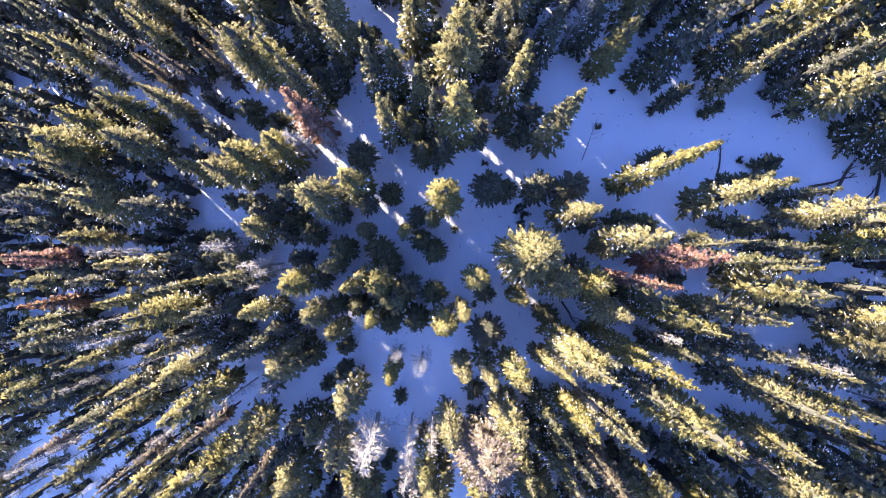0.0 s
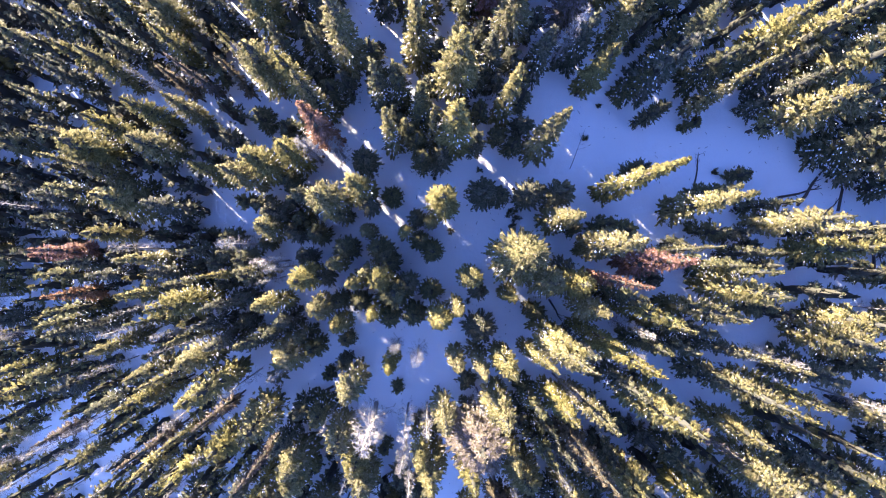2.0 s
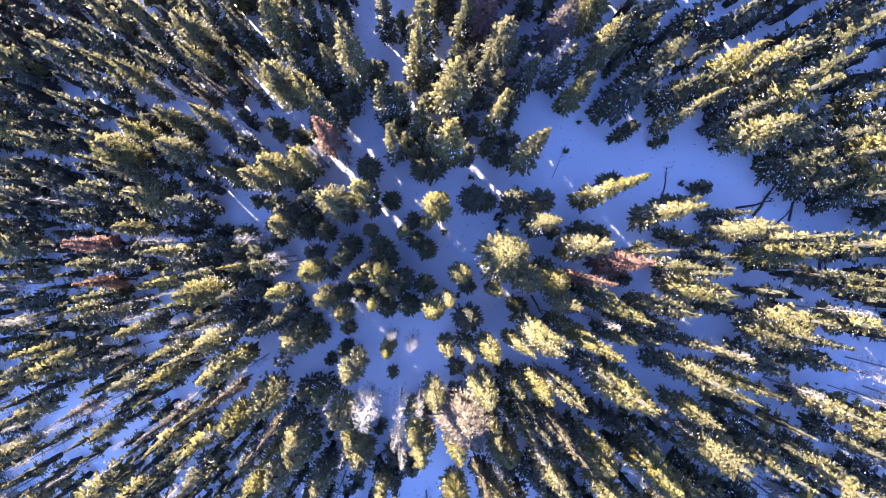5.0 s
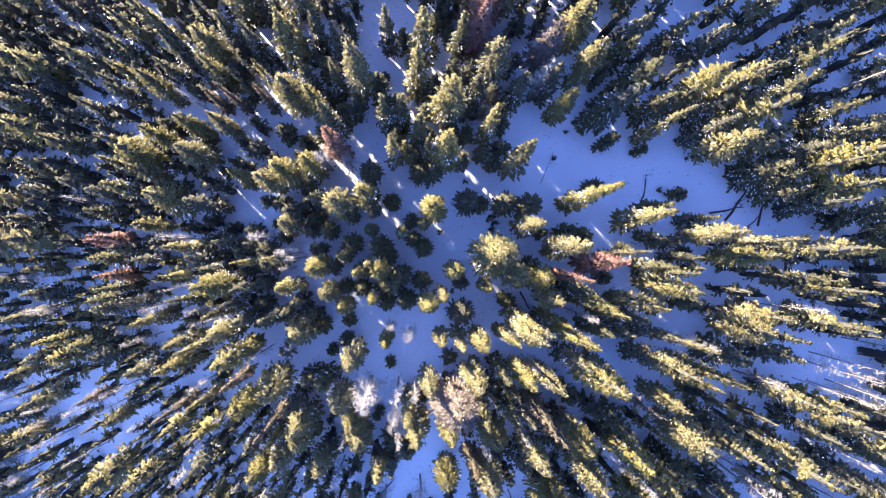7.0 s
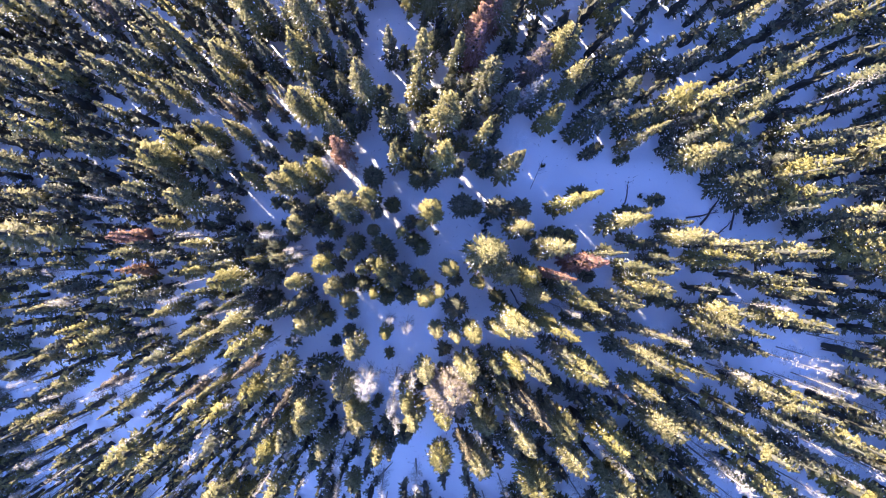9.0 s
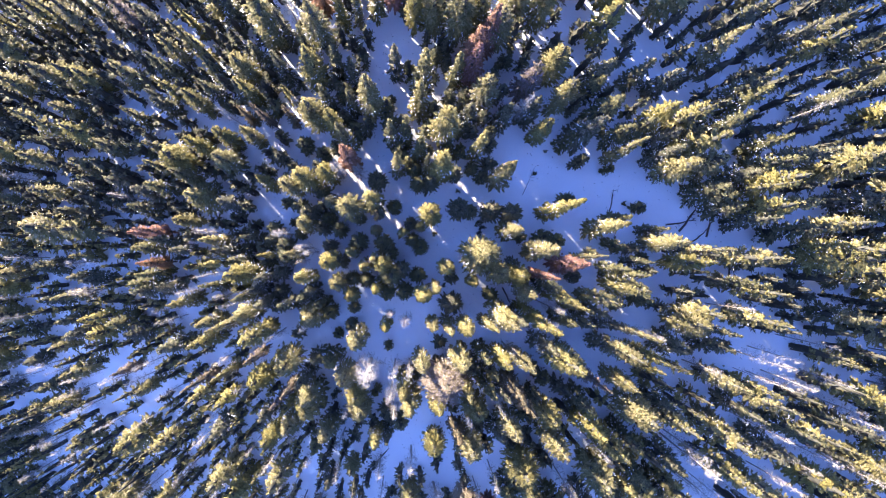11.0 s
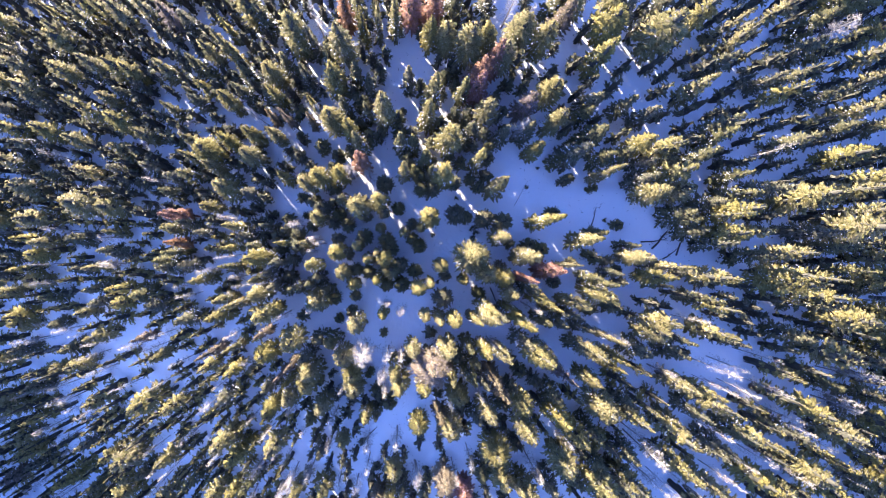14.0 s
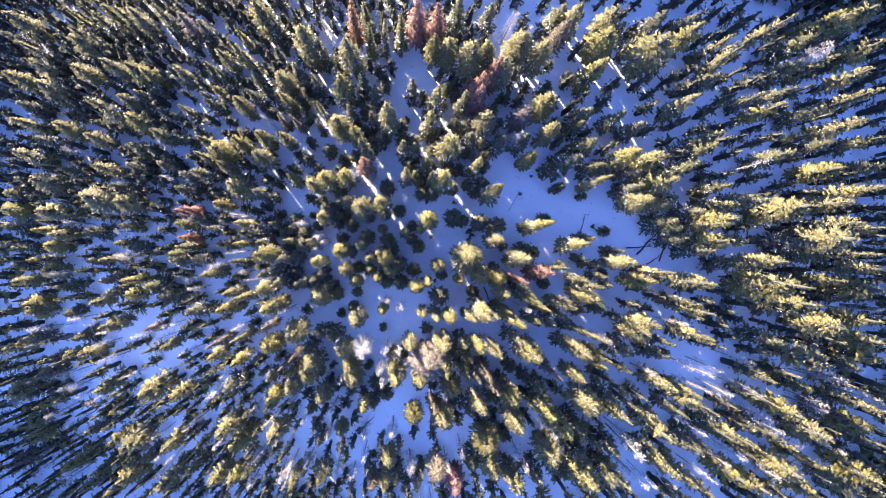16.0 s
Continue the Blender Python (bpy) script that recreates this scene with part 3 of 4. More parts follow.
plant_living("the west wood", [
    (-72.3, -19.2, 12.2, 1.42), (-67.6, -16.2, 9.7, 1.97), (-56.8, -20.3, 10.8, 1.27), (-48.9, -17.1, 11.7, 1.37), (-69.2, -14.3, 11.4, 1.39), (-66.6, -11.2, 9.4, 1.82),
    (-53.1, -11.4, 12.2, 1.34), (-47.7, -14.2, 13.7, 1.55), (-33.5, -10.1, 14.3, 1.44), (-74.5, -6.1, 10.1, 2.03), (-67.4, -8.4, 11.5, 1.36), (-65.6, -4.7, 12.1, 1.73),
    (-64.6, -8.9, 10.7, 1.88), (-50.9, -5.0, 10.0, 1.25), (-66.9, -0.0, 11.9, 2.02), (-55.9, -0.9, 13.4, 2.61), (-50.6, -0.8, 12.2, 1.90),
])
plant_living("the upper wood", [
    (51.0, 2.8, 17.2, 2.25), (56.2, 1.6, 17.9, 1.42), (69.5, 0.7, 14.6, 1.63), (42.5, 8.4, 14.7, 1.99), (44.9, 8.7, 15.4, 1.98), (50.6, 4.1, 21.4, 1.54),
    (51.7, 6.9, 15.0, 1.47), (66.5, 8.3, 15.6, 1.49), (67.5, 5.8, 15.2, 1.93), (42.4, 11.7, 16.4, 1.64), (51.9, 14.9, 16.8, 2.03), (53.0, 13.7, 15.8, 1.24),
    (60.4, 12.2, 16.1, 2.60), (62.2, 14.5, 15.4, 1.47), (64.8, 10.5, 16.7, 1.46), (65.7, 14.7, 15.0, 1.49), (61.5, 17.9, 13.4, 1.51), (64.4, 19.8, 15.2, 2.01),
    (58.6, 22.2, 13.8, 1.81), (9.8, 32.0, 13.5, 2.48), (12.7, 31.4, 13.3, 1.83), (20.9, 30.1, 14.4, 2.11), (34.7, 27.7, 14.7, 1.66), (47.2, 29.2, 13.7, 1.26),
])
plant_living("the upper wood", [
    (61.5, 30.0, 13.6, 2.16), (16.2, 37.0, 14.5, 2.42), (21.4, 35.0, 12.8, 2.36), (21.6, 37.7, 13.2, 1.81), (28.5, 34.4, 14.5, 2.91), (33.0, 37.0, 15.1, 1.65),
    (38.1, 37.1, 13.8, 1.36), (39.4, 35.0, 14.4, 1.25), (55.1, 38.1, 13.5, 1.50), (60.8, 37.5, 14.1, 1.51), (62.1, 34.4, 14.8, 1.71), (45.6, 41.0, 15.2, 1.24),
    (54.9, 44.8, 14.0, 1.82), (62.5, 42.2, 13.7, 2.07), (57.1, 45.4, 14.8, 1.81), (62.1, 48.4, 13.2, 2.44),
])
plant_living("the east wood", [
    (32.4, -30.7, 15.6, 2.26), (36.0, -29.2, 17.1, 1.42), (46.5, -27.8, 15.2, 2.20), (41.0, -25.1, 17.8, 1.92), (54.3, -26.1, 14.7, 1.86), (55.8, -26.5, 16.0, 1.51),
    (61.1, -23.7, 14.8, 1.96), (65.1, -26.2, 13.6, 1.99), (66.1, -22.6, 12.7, 1.45), (72.8, -25.4, 13.2, 1.90), (74.8, -23.0, 14.4, 1.88), (33.8, -19.5, 17.3, 1.36),
    (40.1, -20.6, 17.7, 1.56), (44.4, -15.8, 16.1, 1.50), (53.1, -20.2, 17.0, 1.48), (59.0, -19.4, 15.6, 1.29), (64.6, -17.5, 15.2, 1.94), (71.8, -15.3, 14.2, 1.98),
    (40.4, -13.8, 14.7, 1.62), (43.6, -14.0, 14.7, 1.31), (59.8, -14.6, 14.3, 1.85), (72.5, -12.2, 14.4, 1.76), (35.3, -6.9, 12.5, 1.84), (36.4, -5.1, 14.6, 1.30),
])
plant_living("the east wood", [
    (43.6, -5.6, 15.4, 1.71), (60.9, -6.1, 15.8, 2.12), (72.3, -4.7, 13.2, 2.01), (42.3, -1.8, 16.3, 1.16), (63.3, -1.0, 14.4, 2.37), (70.7, -2.3, 14.1, 1.97),
])
plant_pale("the lower slope", [
    (9.8, -36.4, 12.9, 2.10), (4.9, -18.0, 15.0, 3.28),
])
plant_shaded("the upper slope", [
    (-63.4, 2.9, 8.3, 1.63), (-53.4, 1.6, 9.0, 1.31), (-40.7, 2.9, 9.3, 1.53), (-67.2, 7.6, 11.1, 1.58), (-50.4, 5.4, 9.2, 1.70), (-44.7, 6.4, 8.8, 1.67),
    (-39.6, 5.4, 10.9, 1.62), (-37.2, 6.0, 11.6, 1.58), (-30.2, 6.3, 11.2, 1.53), (-26.4, 4.4, 11.8, 1.72), (-12.1, 5.4, 11.0, 1.48), (-72.3, 13.0, 9.5, 1.83),
    (-65.0, 14.6, 10.3, 1.57), (-4.7, 14.4, 16.0, 1.33), (-2.9, 14.5, 15.0, 1.18), (-1.1, 12.1, 16.0, 1.53), (-50.3, 17.6, 9.0, 1.49), (-48.5, 19.3, 8.7, 1.24),
    (-41.2, 15.7, 10.7, 1.17), (-38.0, 18.4, 10.6, 1.16), (-36.9, 17.5, 10.1, 1.56), (-29.3, 19.4, 12.5, 1.27), (-25.8, 19.7, 10.4, 1.45), (-13.5, 18.6, 12.8, 1.16),
])
plant_shaded("the upper slope", [
    (-10.1, 18.3, 13.2, 1.13), (5.1, 18.1, 11.4, 1.47), (-77.0, 24.6, 9.6, 1.62), (-38.1, 22.9, 10.9, 1.37), (-35.8, 22.2, 9.7, 1.39), (-29.3, 21.8, 11.6, 1.45),
    (-23.3, 24.0, 11.3, 1.42), (-19.8, 22.6, 13.1, 1.22), (-16.9, 25.1, 13.4, 1.30), (-12.6, 23.4, 13.4, 1.44), (-10.5, 22.2, 12.4, 1.20), (-4.8, 23.7, 13.3, 1.41),
    (3.1, 23.2, 12.9, 1.43), (-58.4, 28.4, 12.2, 1.69), (-40.3, 29.2, 10.0, 1.73), (-27.6, 30.5, 13.2, 1.52), (-19.9, 27.5, 12.7, 1.49), (-13.6, 33.2, 13.4, 1.45),
    (-0.2, 35.2, 13.1, 2.09), (4.5, 36.6, 10.4, 1.69),
])
plant_shaded("the glade edge", [
    (28.5, 0.4, 12.1, 0.98), (25.8, 6.2, 10.0, 1.17), (30.5, 5.0, 10.0, 0.95), (39.1, 8.3, 10.6, 1.76), (41.7, 7.0, 13.6, 1.51), (30.3, 14.4, 13.2, 1.34),
    (36.6, 10.4, 10.6, 2.01), (37.7, 9.9, 10.6, 2.00), (40.3, 12.7, 11.2, 1.81), (9.6, 17.9, 12.1, 1.51), (13.0, 19.1, 12.4, 1.60), (18.7, 16.0, 8.0, 1.44),
    (19.6, 16.6, 15.0, 1.98), (22.6, 19.6, 12.6, 2.20), (24.2, 16.9, 12.4, 1.59), (27.3, 17.9, 10.9, 1.63), (30.2, 16.8, 11.2, 1.60), (33.0, 17.5, 10.8, 1.83),
    (37.6, 18.7, 12.5, 1.75), (20.6, 22.8, 10.3, 1.63), (21.5, 24.3, 11.9, 1.81), (26.4, 24.6, 10.7, 1.59), (29.3, 23.6, 11.5, 1.56), (39.1, 23.3, 13.4, 1.70),
])
plant_shaded("the glade edge", [
    (39.6, 21.9, 12.3, 1.90),
])
plant_shaded("the lower slope", [
    (-24.0, -48.0, 12.9, 1.81), (3.7, -41.7, 8.4, 1.56), (7.4, -40.6, 10.3, 1.51), (-11.3, -37.6, 9.8, 1.59), (15.9, -34.5, 9.1, 2.19), (25.9, -33.6, 11.2, 1.95),
    (-28.9, -30.4, 13.3, 2.08), (-21.1, -27.1, 12.1, 1.61), (-13.2, -31.0, 11.3, 1.69), (-2.5, -27.8, 10.0, 1.21), (29.1, -31.8, 11.5, 2.04), (13.0, -24.6, 11.5, 1.65),
    (29.7, -23.4, 12.5, 1.70), (-15.1, -20.0, 13.1, 1.43), (-13.7, -17.2, 9.6, 1.65), (-11.4, -16.9, 11.7, 1.80), (10.6, -17.9, 13.9, 1.42), (11.0, -15.8, 12.1, 1.24),
    (13.4, -18.7, 11.6, 1.34), (23.4, -18.8, 12.6, 1.70), (-21.3, -9.3, 13.2, 1.45), (-17.4, -9.1, 13.6, 1.26), (9.8, -13.5, 14.7, 1.30), (17.5, -11.3, 15.3, 1.48),
])
plant_shaded("the lower slope", [
    (20.7, -12.3, 15.3, 1.47), (25.3, -10.8, 14.1, 1.42), (-28.6, -7.6, 13.8, 0.96), (-24.8, -3.6, 12.2, 1.31), (-22.2, -7.4, 13.2, 1.22), (-21.1, -5.4, 13.5, 1.19),
    (-15.7, -8.0, 10.9, 1.31), (-14.8, -7.1, 9.9, 1.45), (-13.4, -8.7, 9.0, 1.39), (13.2, -8.0, 15.3, 1.30), (17.2, -3.6, 14.6, 1.48), (19.9, -7.8, 13.6, 1.32),
    (22.1, -7.9, 13.0, 1.33), (23.1, -6.3, 12.8, 1.33), (26.0, -7.9, 12.0, 1.21), (-26.8, -2.5, 11.6, 1.33), (-23.1, -0.1, 11.4, 1.01), (25.7, -0.8, 12.7, 1.30),
    (27.6, -1.4, 13.1, 1.09),
])
plant_shaded("the west wood", [
    (-79.1, -62.4, 11.1, 2.07), (-59.9, -61.0, 12.7, 2.18), (-48.4, -54.2, 10.7, 2.07), (-36.6, -51.9, 12.1, 1.95), (-61.3, -50.7, 12.0, 2.09), (-71.6, -39.6, 11.8, 2.16),
    (-73.5, -31.3, 10.5, 2.00), (-61.7, -28.7, 9.9, 1.92), (-65.1, -24.5, 8.0, 1.71), (-75.4, -16.7, 8.1, 1.59), (-65.2, -19.1, 8.7, 1.55), (-54.7, -15.5, 10.2, 1.59),
    (-53.9, -17.8, 9.8, 1.80), (-45.2, -15.1, 10.8, 2.04), (-43.2, -16.7, 9.5, 2.09), (-35.9, -17.5, 13.1, 1.82), (-30.2, -15.8, 12.8, 1.44), (-76.0, -9.2, 8.5, 2.09),
    (-73.2, -13.0, 10.1, 1.53), (-57.7, -12.5, 10.1, 1.46), (-39.6, -9.4, 12.4, 1.62), (-58.1, -7.2, 8.9, 1.87), (-51.9, -8.2, 10.3, 1.52), (-49.0, -8.7, 10.8, 1.50),
])
plant_shaded("the west wood", [
    (-40.0, -7.8, 12.2, 1.61), (-38.5, -6.5, 12.6, 1.26), (-36.8, -8.4, 10.7, 1.47), (-74.9, -2.8, 8.6, 2.36), (-39.1, -2.8, 12.3, 1.56), (-36.6, -1.7, 11.8, 1.31),
    (-34.3, -2.8, 11.3, 1.16),
])
plant_shaded("the upper wood", [
    (42.6, 1.9, 13.1, 1.30), (56.8, 0.2, 15.1, 1.59), (47.3, 5.8, 14.4, 1.80), (58.6, 8.6, 14.1, 1.71), (63.5, 6.0, 12.7, 1.75), (68.8, 4.2, 11.9, 1.91),
    (43.2, 14.2, 13.2, 1.73), (56.2, 10.7, 13.9, 1.81), (43.2, 17.2, 11.1, 1.56), (47.6, 15.7, 13.2, 1.92), (50.4, 22.7, 13.3, 1.91), (59.0, 26.7, 10.3, 1.90),
    (69.0, 25.3, 10.3, 2.06), (38.8, 32.5, 10.8, 1.85), (45.9, 31.3, 11.3, 1.30), (49.4, 32.5, 12.6, 1.50), (55.8, 31.1, 10.8, 1.88), (67.0, 29.0, 11.4, 1.91),
    (14.5, 37.7, 11.4, 2.20), (23.4, 36.5, 12.1, 2.16), (50.8, 36.7, 11.0, 1.98), (29.1, 39.7, 10.9, 2.18), (34.6, 41.2, 10.0, 1.66), (52.0, 40.9, 12.3, 2.17),
])
plant_shaded("the east wood", [
    (31.5, -28.0, 14.0, 1.95), (35.2, -29.9, 14.1, 1.83), (35.6, -25.9, 12.9, 1.95), (47.6, -23.4, 11.9, 1.65), (48.0, -22.2, 13.0, 1.90), (77.9, -21.6, 10.2, 1.74),
    (33.6, -17.8, 13.1, 1.79), (41.5, -20.2, 11.8, 1.82), (43.4, -17.5, 13.9, 1.50), (50.1, -19.7, 14.2, 1.97), (58.0, -19.0, 12.6, 2.01), (73.6, -18.1, 12.1, 1.59),
    (34.4, -10.0, 11.2, 1.90), (39.6, -9.6, 10.8, 1.65), (63.1, -10.9, 10.7, 1.93), (70.2, -14.4, 10.5, 1.96), (40.7, -7.8, 10.2, 0.99), (55.8, -4.5, 13.2, 1.85),
    (71.2, -7.0, 11.0, 1.94), (41.3, -1.2, 13.1, 1.39),
])
plant_young("the upper slope", [
    (-13.4, 1.8, 8.0, 1.21), (-15.2, 3.7, 9.0, 1.50),
])
plant_young("the clearing", [
    (-8.6, -9.2, 6.0, 0.97), (-8.8, -4.8, 8.0, 1.20), (-7.0, -4.8, 8.0, 1.18), (-3.8, -6.5, 8.0, 1.17), (-3.3, -3.9, 9.0, 1.94), (-1.4, -6.1, 7.0, 1.34),
    (0.2, -3.6, 6.0, 1.33), (4.8, -3.7, 6.0, 1.04), (4.9, -7.2, 9.0, 1.66), (10.3, -5.4, 7.0, 1.05), (-11.1, 1.8, 8.0, 1.24), (-10.6, -2.5, 8.0, 1.20),
    (-8.1, 0.4, 8.0, 1.27), (-4.9, 0.4, 8.0, 1.29), (-4.2, -0.1, 8.0, 1.28), (-3.7, -1.0, 8.0, 1.11), (-2.2, -3.0, 8.0, 1.28), (-1.0, 1.2, 7.0, 1.05),
    (0.3, 0.3, 7.0, 1.26), (13.0, -1.0, 7.0, 1.10), (-8.5, 3.7, 9.0, 1.12), (-6.3, 8.8, 8.0, 1.41), (-5.9, 4.6, 9.0, 1.10), (-3.8, 5.5, 6.0, 1.09),
])
plant_young("the clearing", [
    (-1.3, 3.4, 7.0, 1.05), (-0.9, 8.6, 11.0, 1.03), (0.8, 8.8, 11.0, 1.19), (5.0, 5.8, 8.0, 1.61), (6.6, 5.6, 7.0, 1.06), (9.4, 5.7, 8.0, 1.64),
    (12.1, 5.7, 9.0, 1.45), (-2.2, 10.9, 12.0, 0.91), (-1.3, 10.4, 10.0, 1.06), (4.1, 10.2, 10.0, 1.00),
])
plant_young("the glade edge", [
    (19.2, 8.2, 8.0, 1.07), (20.3, 13.3, 9.0, 0.97),
])
plant_young("the lower slope", [
    (-11.8, -10.0, 8.0, 1.15), (-8.8, -11.6, 7.0, 0.97), (-12.3, -0.5, 8.0, 1.09),
])
plant_rusty("the upper slope", [
    (-10.0, 11.0, 18.0, 1.26), (4.6, 25.5, 15.4, 1.49), (4.8, 23.7, 13.8, 1.55), (-15.4, 31.3, 17.4, 1.22), (6.4, 27.4, 15.8, 1.37), (-5.8, 33.1, 16.1, 1.78),
    (-3.0, 33.7, 15.6, 1.46),
])
plant_rusty("the lower slope", [
    (13.6, -38.5, 12.7, 1.76), (15.3, -1.9, 19.4, 0.68), (18.6, -0.6, 18.1, 1.27),
])
plant_rusty("the west wood", [
    (-37.9, -4.9, 13.4, 0.92), (-39.8, -0.6, 12.3, 0.93), (-37.8, -0.3, 14.5, 0.94),
])
plant_faded("the upper slope", [
    (-24.5, 16.1, 12.3, 0.91), (-21.4, 15.8, 14.9, 0.77), (-18.2, 15.9, 14.2, 0.84), (-42.4, 29.0, 13.7, 1.95),
])
plant_faded("the lower slope", [
    (-0.1, -43.1, 10.3, 1.87), (-18.4, -23.3, 16.0, 1.03), (-17.1, -21.2, 15.5, 0.95), (7.7, -25.3, 12.6, 1.56), (-22.1, -17.0, 16.2, 1.01), (13.7, -16.9, 17.3, 1.47),
    (15.1, -19.3, 16.2, 1.47), (23.0, -14.8, 17.9, 1.19),
])
plant_faded("the west wood", [
    (-84.7, -67.3, 14.7, 2.49), (-45.0, -22.8, 13.2, 1.17), (-30.6, -21.8, 17.4, 1.15),
])
plant_faded("the glade edge", [
    (12.1, 22.3, 15.1, 2.11),
])
plant_faded("the upper wood", [
    (15.2, 35.0, 13.8, 1.91),
])
plant_bare("the upper slope", [
    (-29.4, 0.1, 13.8, 0.89), (-18.7, 0.8, 14.3, 1.17), (-61.8, 6.2, 11.4, 1.04), (-43.0, 4.4, 11.6, 0.64), (-11.5, 9.5, 11.0, 1.36), (-9.0, 9.9, 9.0, 1.22),
    (-26.5, 15.9, 13.4, 0.76), (-17.3, 17.5, 11.9, 0.88), (-19.2, 30.3, 15.0, 1.19), (7.6, 35.2, 13.4, 1.30),
])
plant_bare("the lower slope", [
    (-17.4, -46.6, 12.3, 1.46), (-16.8, -39.7, 11.8, 0.81), (-12.7, -42.4, 10.8, 1.51), (-7.3, -42.8, 8.8, 1.29), (-4.1, -42.8, 9.0, 1.49), (-3.3, -33.9, 10.2, 1.42),
    (5.5, -37.3, 10.4, 1.60), (-9.4, -29.9, 10.6, 1.08), (22.8, -30.8, 14.7, 1.17), (-1.9, -22.9, 13.0, 0.75), (26.1, -24.9, 12.9, 1.28), (-9.9, -16.7, 14.0, 0.52),
    (-5.8, -17.3, 15.0, 2.13), (-2.3, -20.8, 11.8, 1.14), (-2.1, -17.0, 13.0, 1.23), (-0.0, -16.7, 12.0, 1.10), (-25.4, -9.9, 15.7, 0.63), (-19.6, -13.9, 14.1, 0.87),
    (-14.7, -12.2, 13.3, 0.85), (13.3, -12.6, 11.0, 0.81), (-29.4, -5.6, 15.1, 0.57), (17.1, -8.1, 14.0, 0.86), (17.7, -6.1, 15.0, 0.83), (-16.0, -2.8, 9.9, 0.57),
])
plant_bare("the lower slope", [
    (-15.5, -1.0, 12.9, 0.80), (-14.7, -1.5, 11.9, 0.74),
])
plant_bare("the east wood", [
    (43.2, -28.2, 15.7, 0.77), (36.8, -23.0, 14.6, 1.12), (37.4, -24.2, 16.5, 1.74), (53.0, -22.6, 14.3, 1.32), (69.2, -24.9, 11.3, 0.68), (45.9, -19.7, 15.1, 0.93),
    (70.7, -20.3, 11.5, 1.02), (44.5, -10.6, 15.0, 0.91), (46.3, -13.5, 13.4, 0.63), (64.0, -12.4, 14.2, 0.87), (68.4, -9.1, 11.3, 1.25), (74.3, -11.2, 12.6, 1.24),
    (30.4, -8.9, 12.1, 0.93), (41.0, -4.5, 12.0, 0.79),
])
plant_bare("the west wood", [
    (-78.5, -67.6, 12.9, 1.24), (-72.3, -68.5, 14.3, 1.21), (-70.1, -67.6, 13.2, 1.21), (-44.5, -55.6, 13.8, 0.82), (-80.7, -48.6, 12.2, 1.54), (-69.6, -48.4, 14.0, 1.35),
    (-66.4, -41.0, 11.5, 1.32), (-64.1, -40.4, 11.5, 1.66), (-30.8, -43.6, 13.5, 0.85), (-73.3, -33.4, 11.2, 0.94), (-50.1, -34.1, 12.9, 0.65), (-55.2, -31.8, 12.4, 1.14),
    (-42.8, -31.8, 13.7, 0.62), (-31.9, -33.0, 12.8, 1.21), (-46.7, -24.7, 13.4, 1.37), (-36.2, -11.8, 12.8, 0.72),
])
plant_bare("the clearing", [
    (-3.2, -9.4, 9.0, 0.94), (-1.0, -10.1, 11.0, 1.30),
])
plant_bare("the glade edge", [
    (11.8, 18.7, 14.2, 1.01),
])
plant_bare("the upper wood", [
    (70.4, 2.4, 13.4, 1.10), (47.0, 20.6, 13.7, 0.74), (10.5, 33.6, 12.9, 1.08), (55.1, 40.4, 12.2, 1.86),
])
# ---- woods that go on all round, and the undergrowth between the trees ----
GLADES = [
    (16.7, 13.3, 2.9), (18.5, 18.6, 2.1), (14.8, 20.3, 1.6), (28.0, 10.7, 2.3), (25.7, 7.4, 1.4), (32.8, 9.7, 2.6), (36.9, 4.0, 1.7), (39.2, 5.6, 2.0),
    (-6.3, 14.1, 2.0), (-6.6, 22.4, 2.1), (-6.1, 12.4, 1.6), (-13.7, -9.2, 2.4), (-12.7, -12.6, 1.9), (-6.2, -8.3, 2.1), (-2.3, -2.9, 1.5), (-0.3, 2.7, 1.1),
    (3.5, 2.7, 2.0), (7.3, 3.2, 1.9), (4.7, -5.4, 2.8), (7.5, -8.5, 2.3), (10.5, -7.6, 2.0), (2.0, -11.7, 1.0),
]
GLADES += [
    (-21.5, 5.8, 2.7), (-22.1, 2.2, 1.6), (-24.9, 11.5, 2.3), (-44.1, 16.7, 1.9), (22.8, -8.2, 1.0), (30.2, -22.3, 2.1), (-22.7, -23.8, 1.2), (-51.6, -18.7, 1.7),
    (-3.7, 4.9, 1.3), (-1.4, 7.6, 1.6), (-12.8, -15.0, 1.3), (-2.7, -8.2, 1.4), (-8.1, -10.2, 1.4), (-31.5, 16.4, 2.8), (-41.2, 16.6, 2.5), (-5.9, 26.5, 3.2),
    (-7.0, 30.1, 1.9), (28.3, 27.1, 2.4), (29.2, 23.1, 3.3), (24.3, 24.1, 1.8), (47.1, 5.3, 3.3), (40.4, 9.9, 2.7),
]
GLADES += [
    (38.2, 6.7, 2.2), (23.4, 10.8, 2.2), (3.2, -27.8, 3.7), (7.1, -34.4, 2.5), (-1.5, -31.4, 2.8), (14.1, -25.7, 1.8), (48.2, 48.0, 3.3), (40.0, 35.7, 2.3),
    (45.3, -34.2, 2.1), (54.1, -27.4, 2.3), (-17.1, -21.5, 1.5), (-58.2, -17.2, 2.4), (-48.5, -35.2, 2.2), (-69.6, -50.2, 1.9), (-29.2, -60.1, 1.8), (-91.3, -78.7, 3.1),
    (-55.2, -10.0, 3.0), (33.1, 31.1, 1.6), (-45.7, 23.6, 1.9), (49.7, -18.8, 1.3), (20.4, -41.8, 2.1),
]


GRID = {}


def note(x, y):
    GRID.setdefault((int(x // 4), int(y // 4)), []).append((x, y))


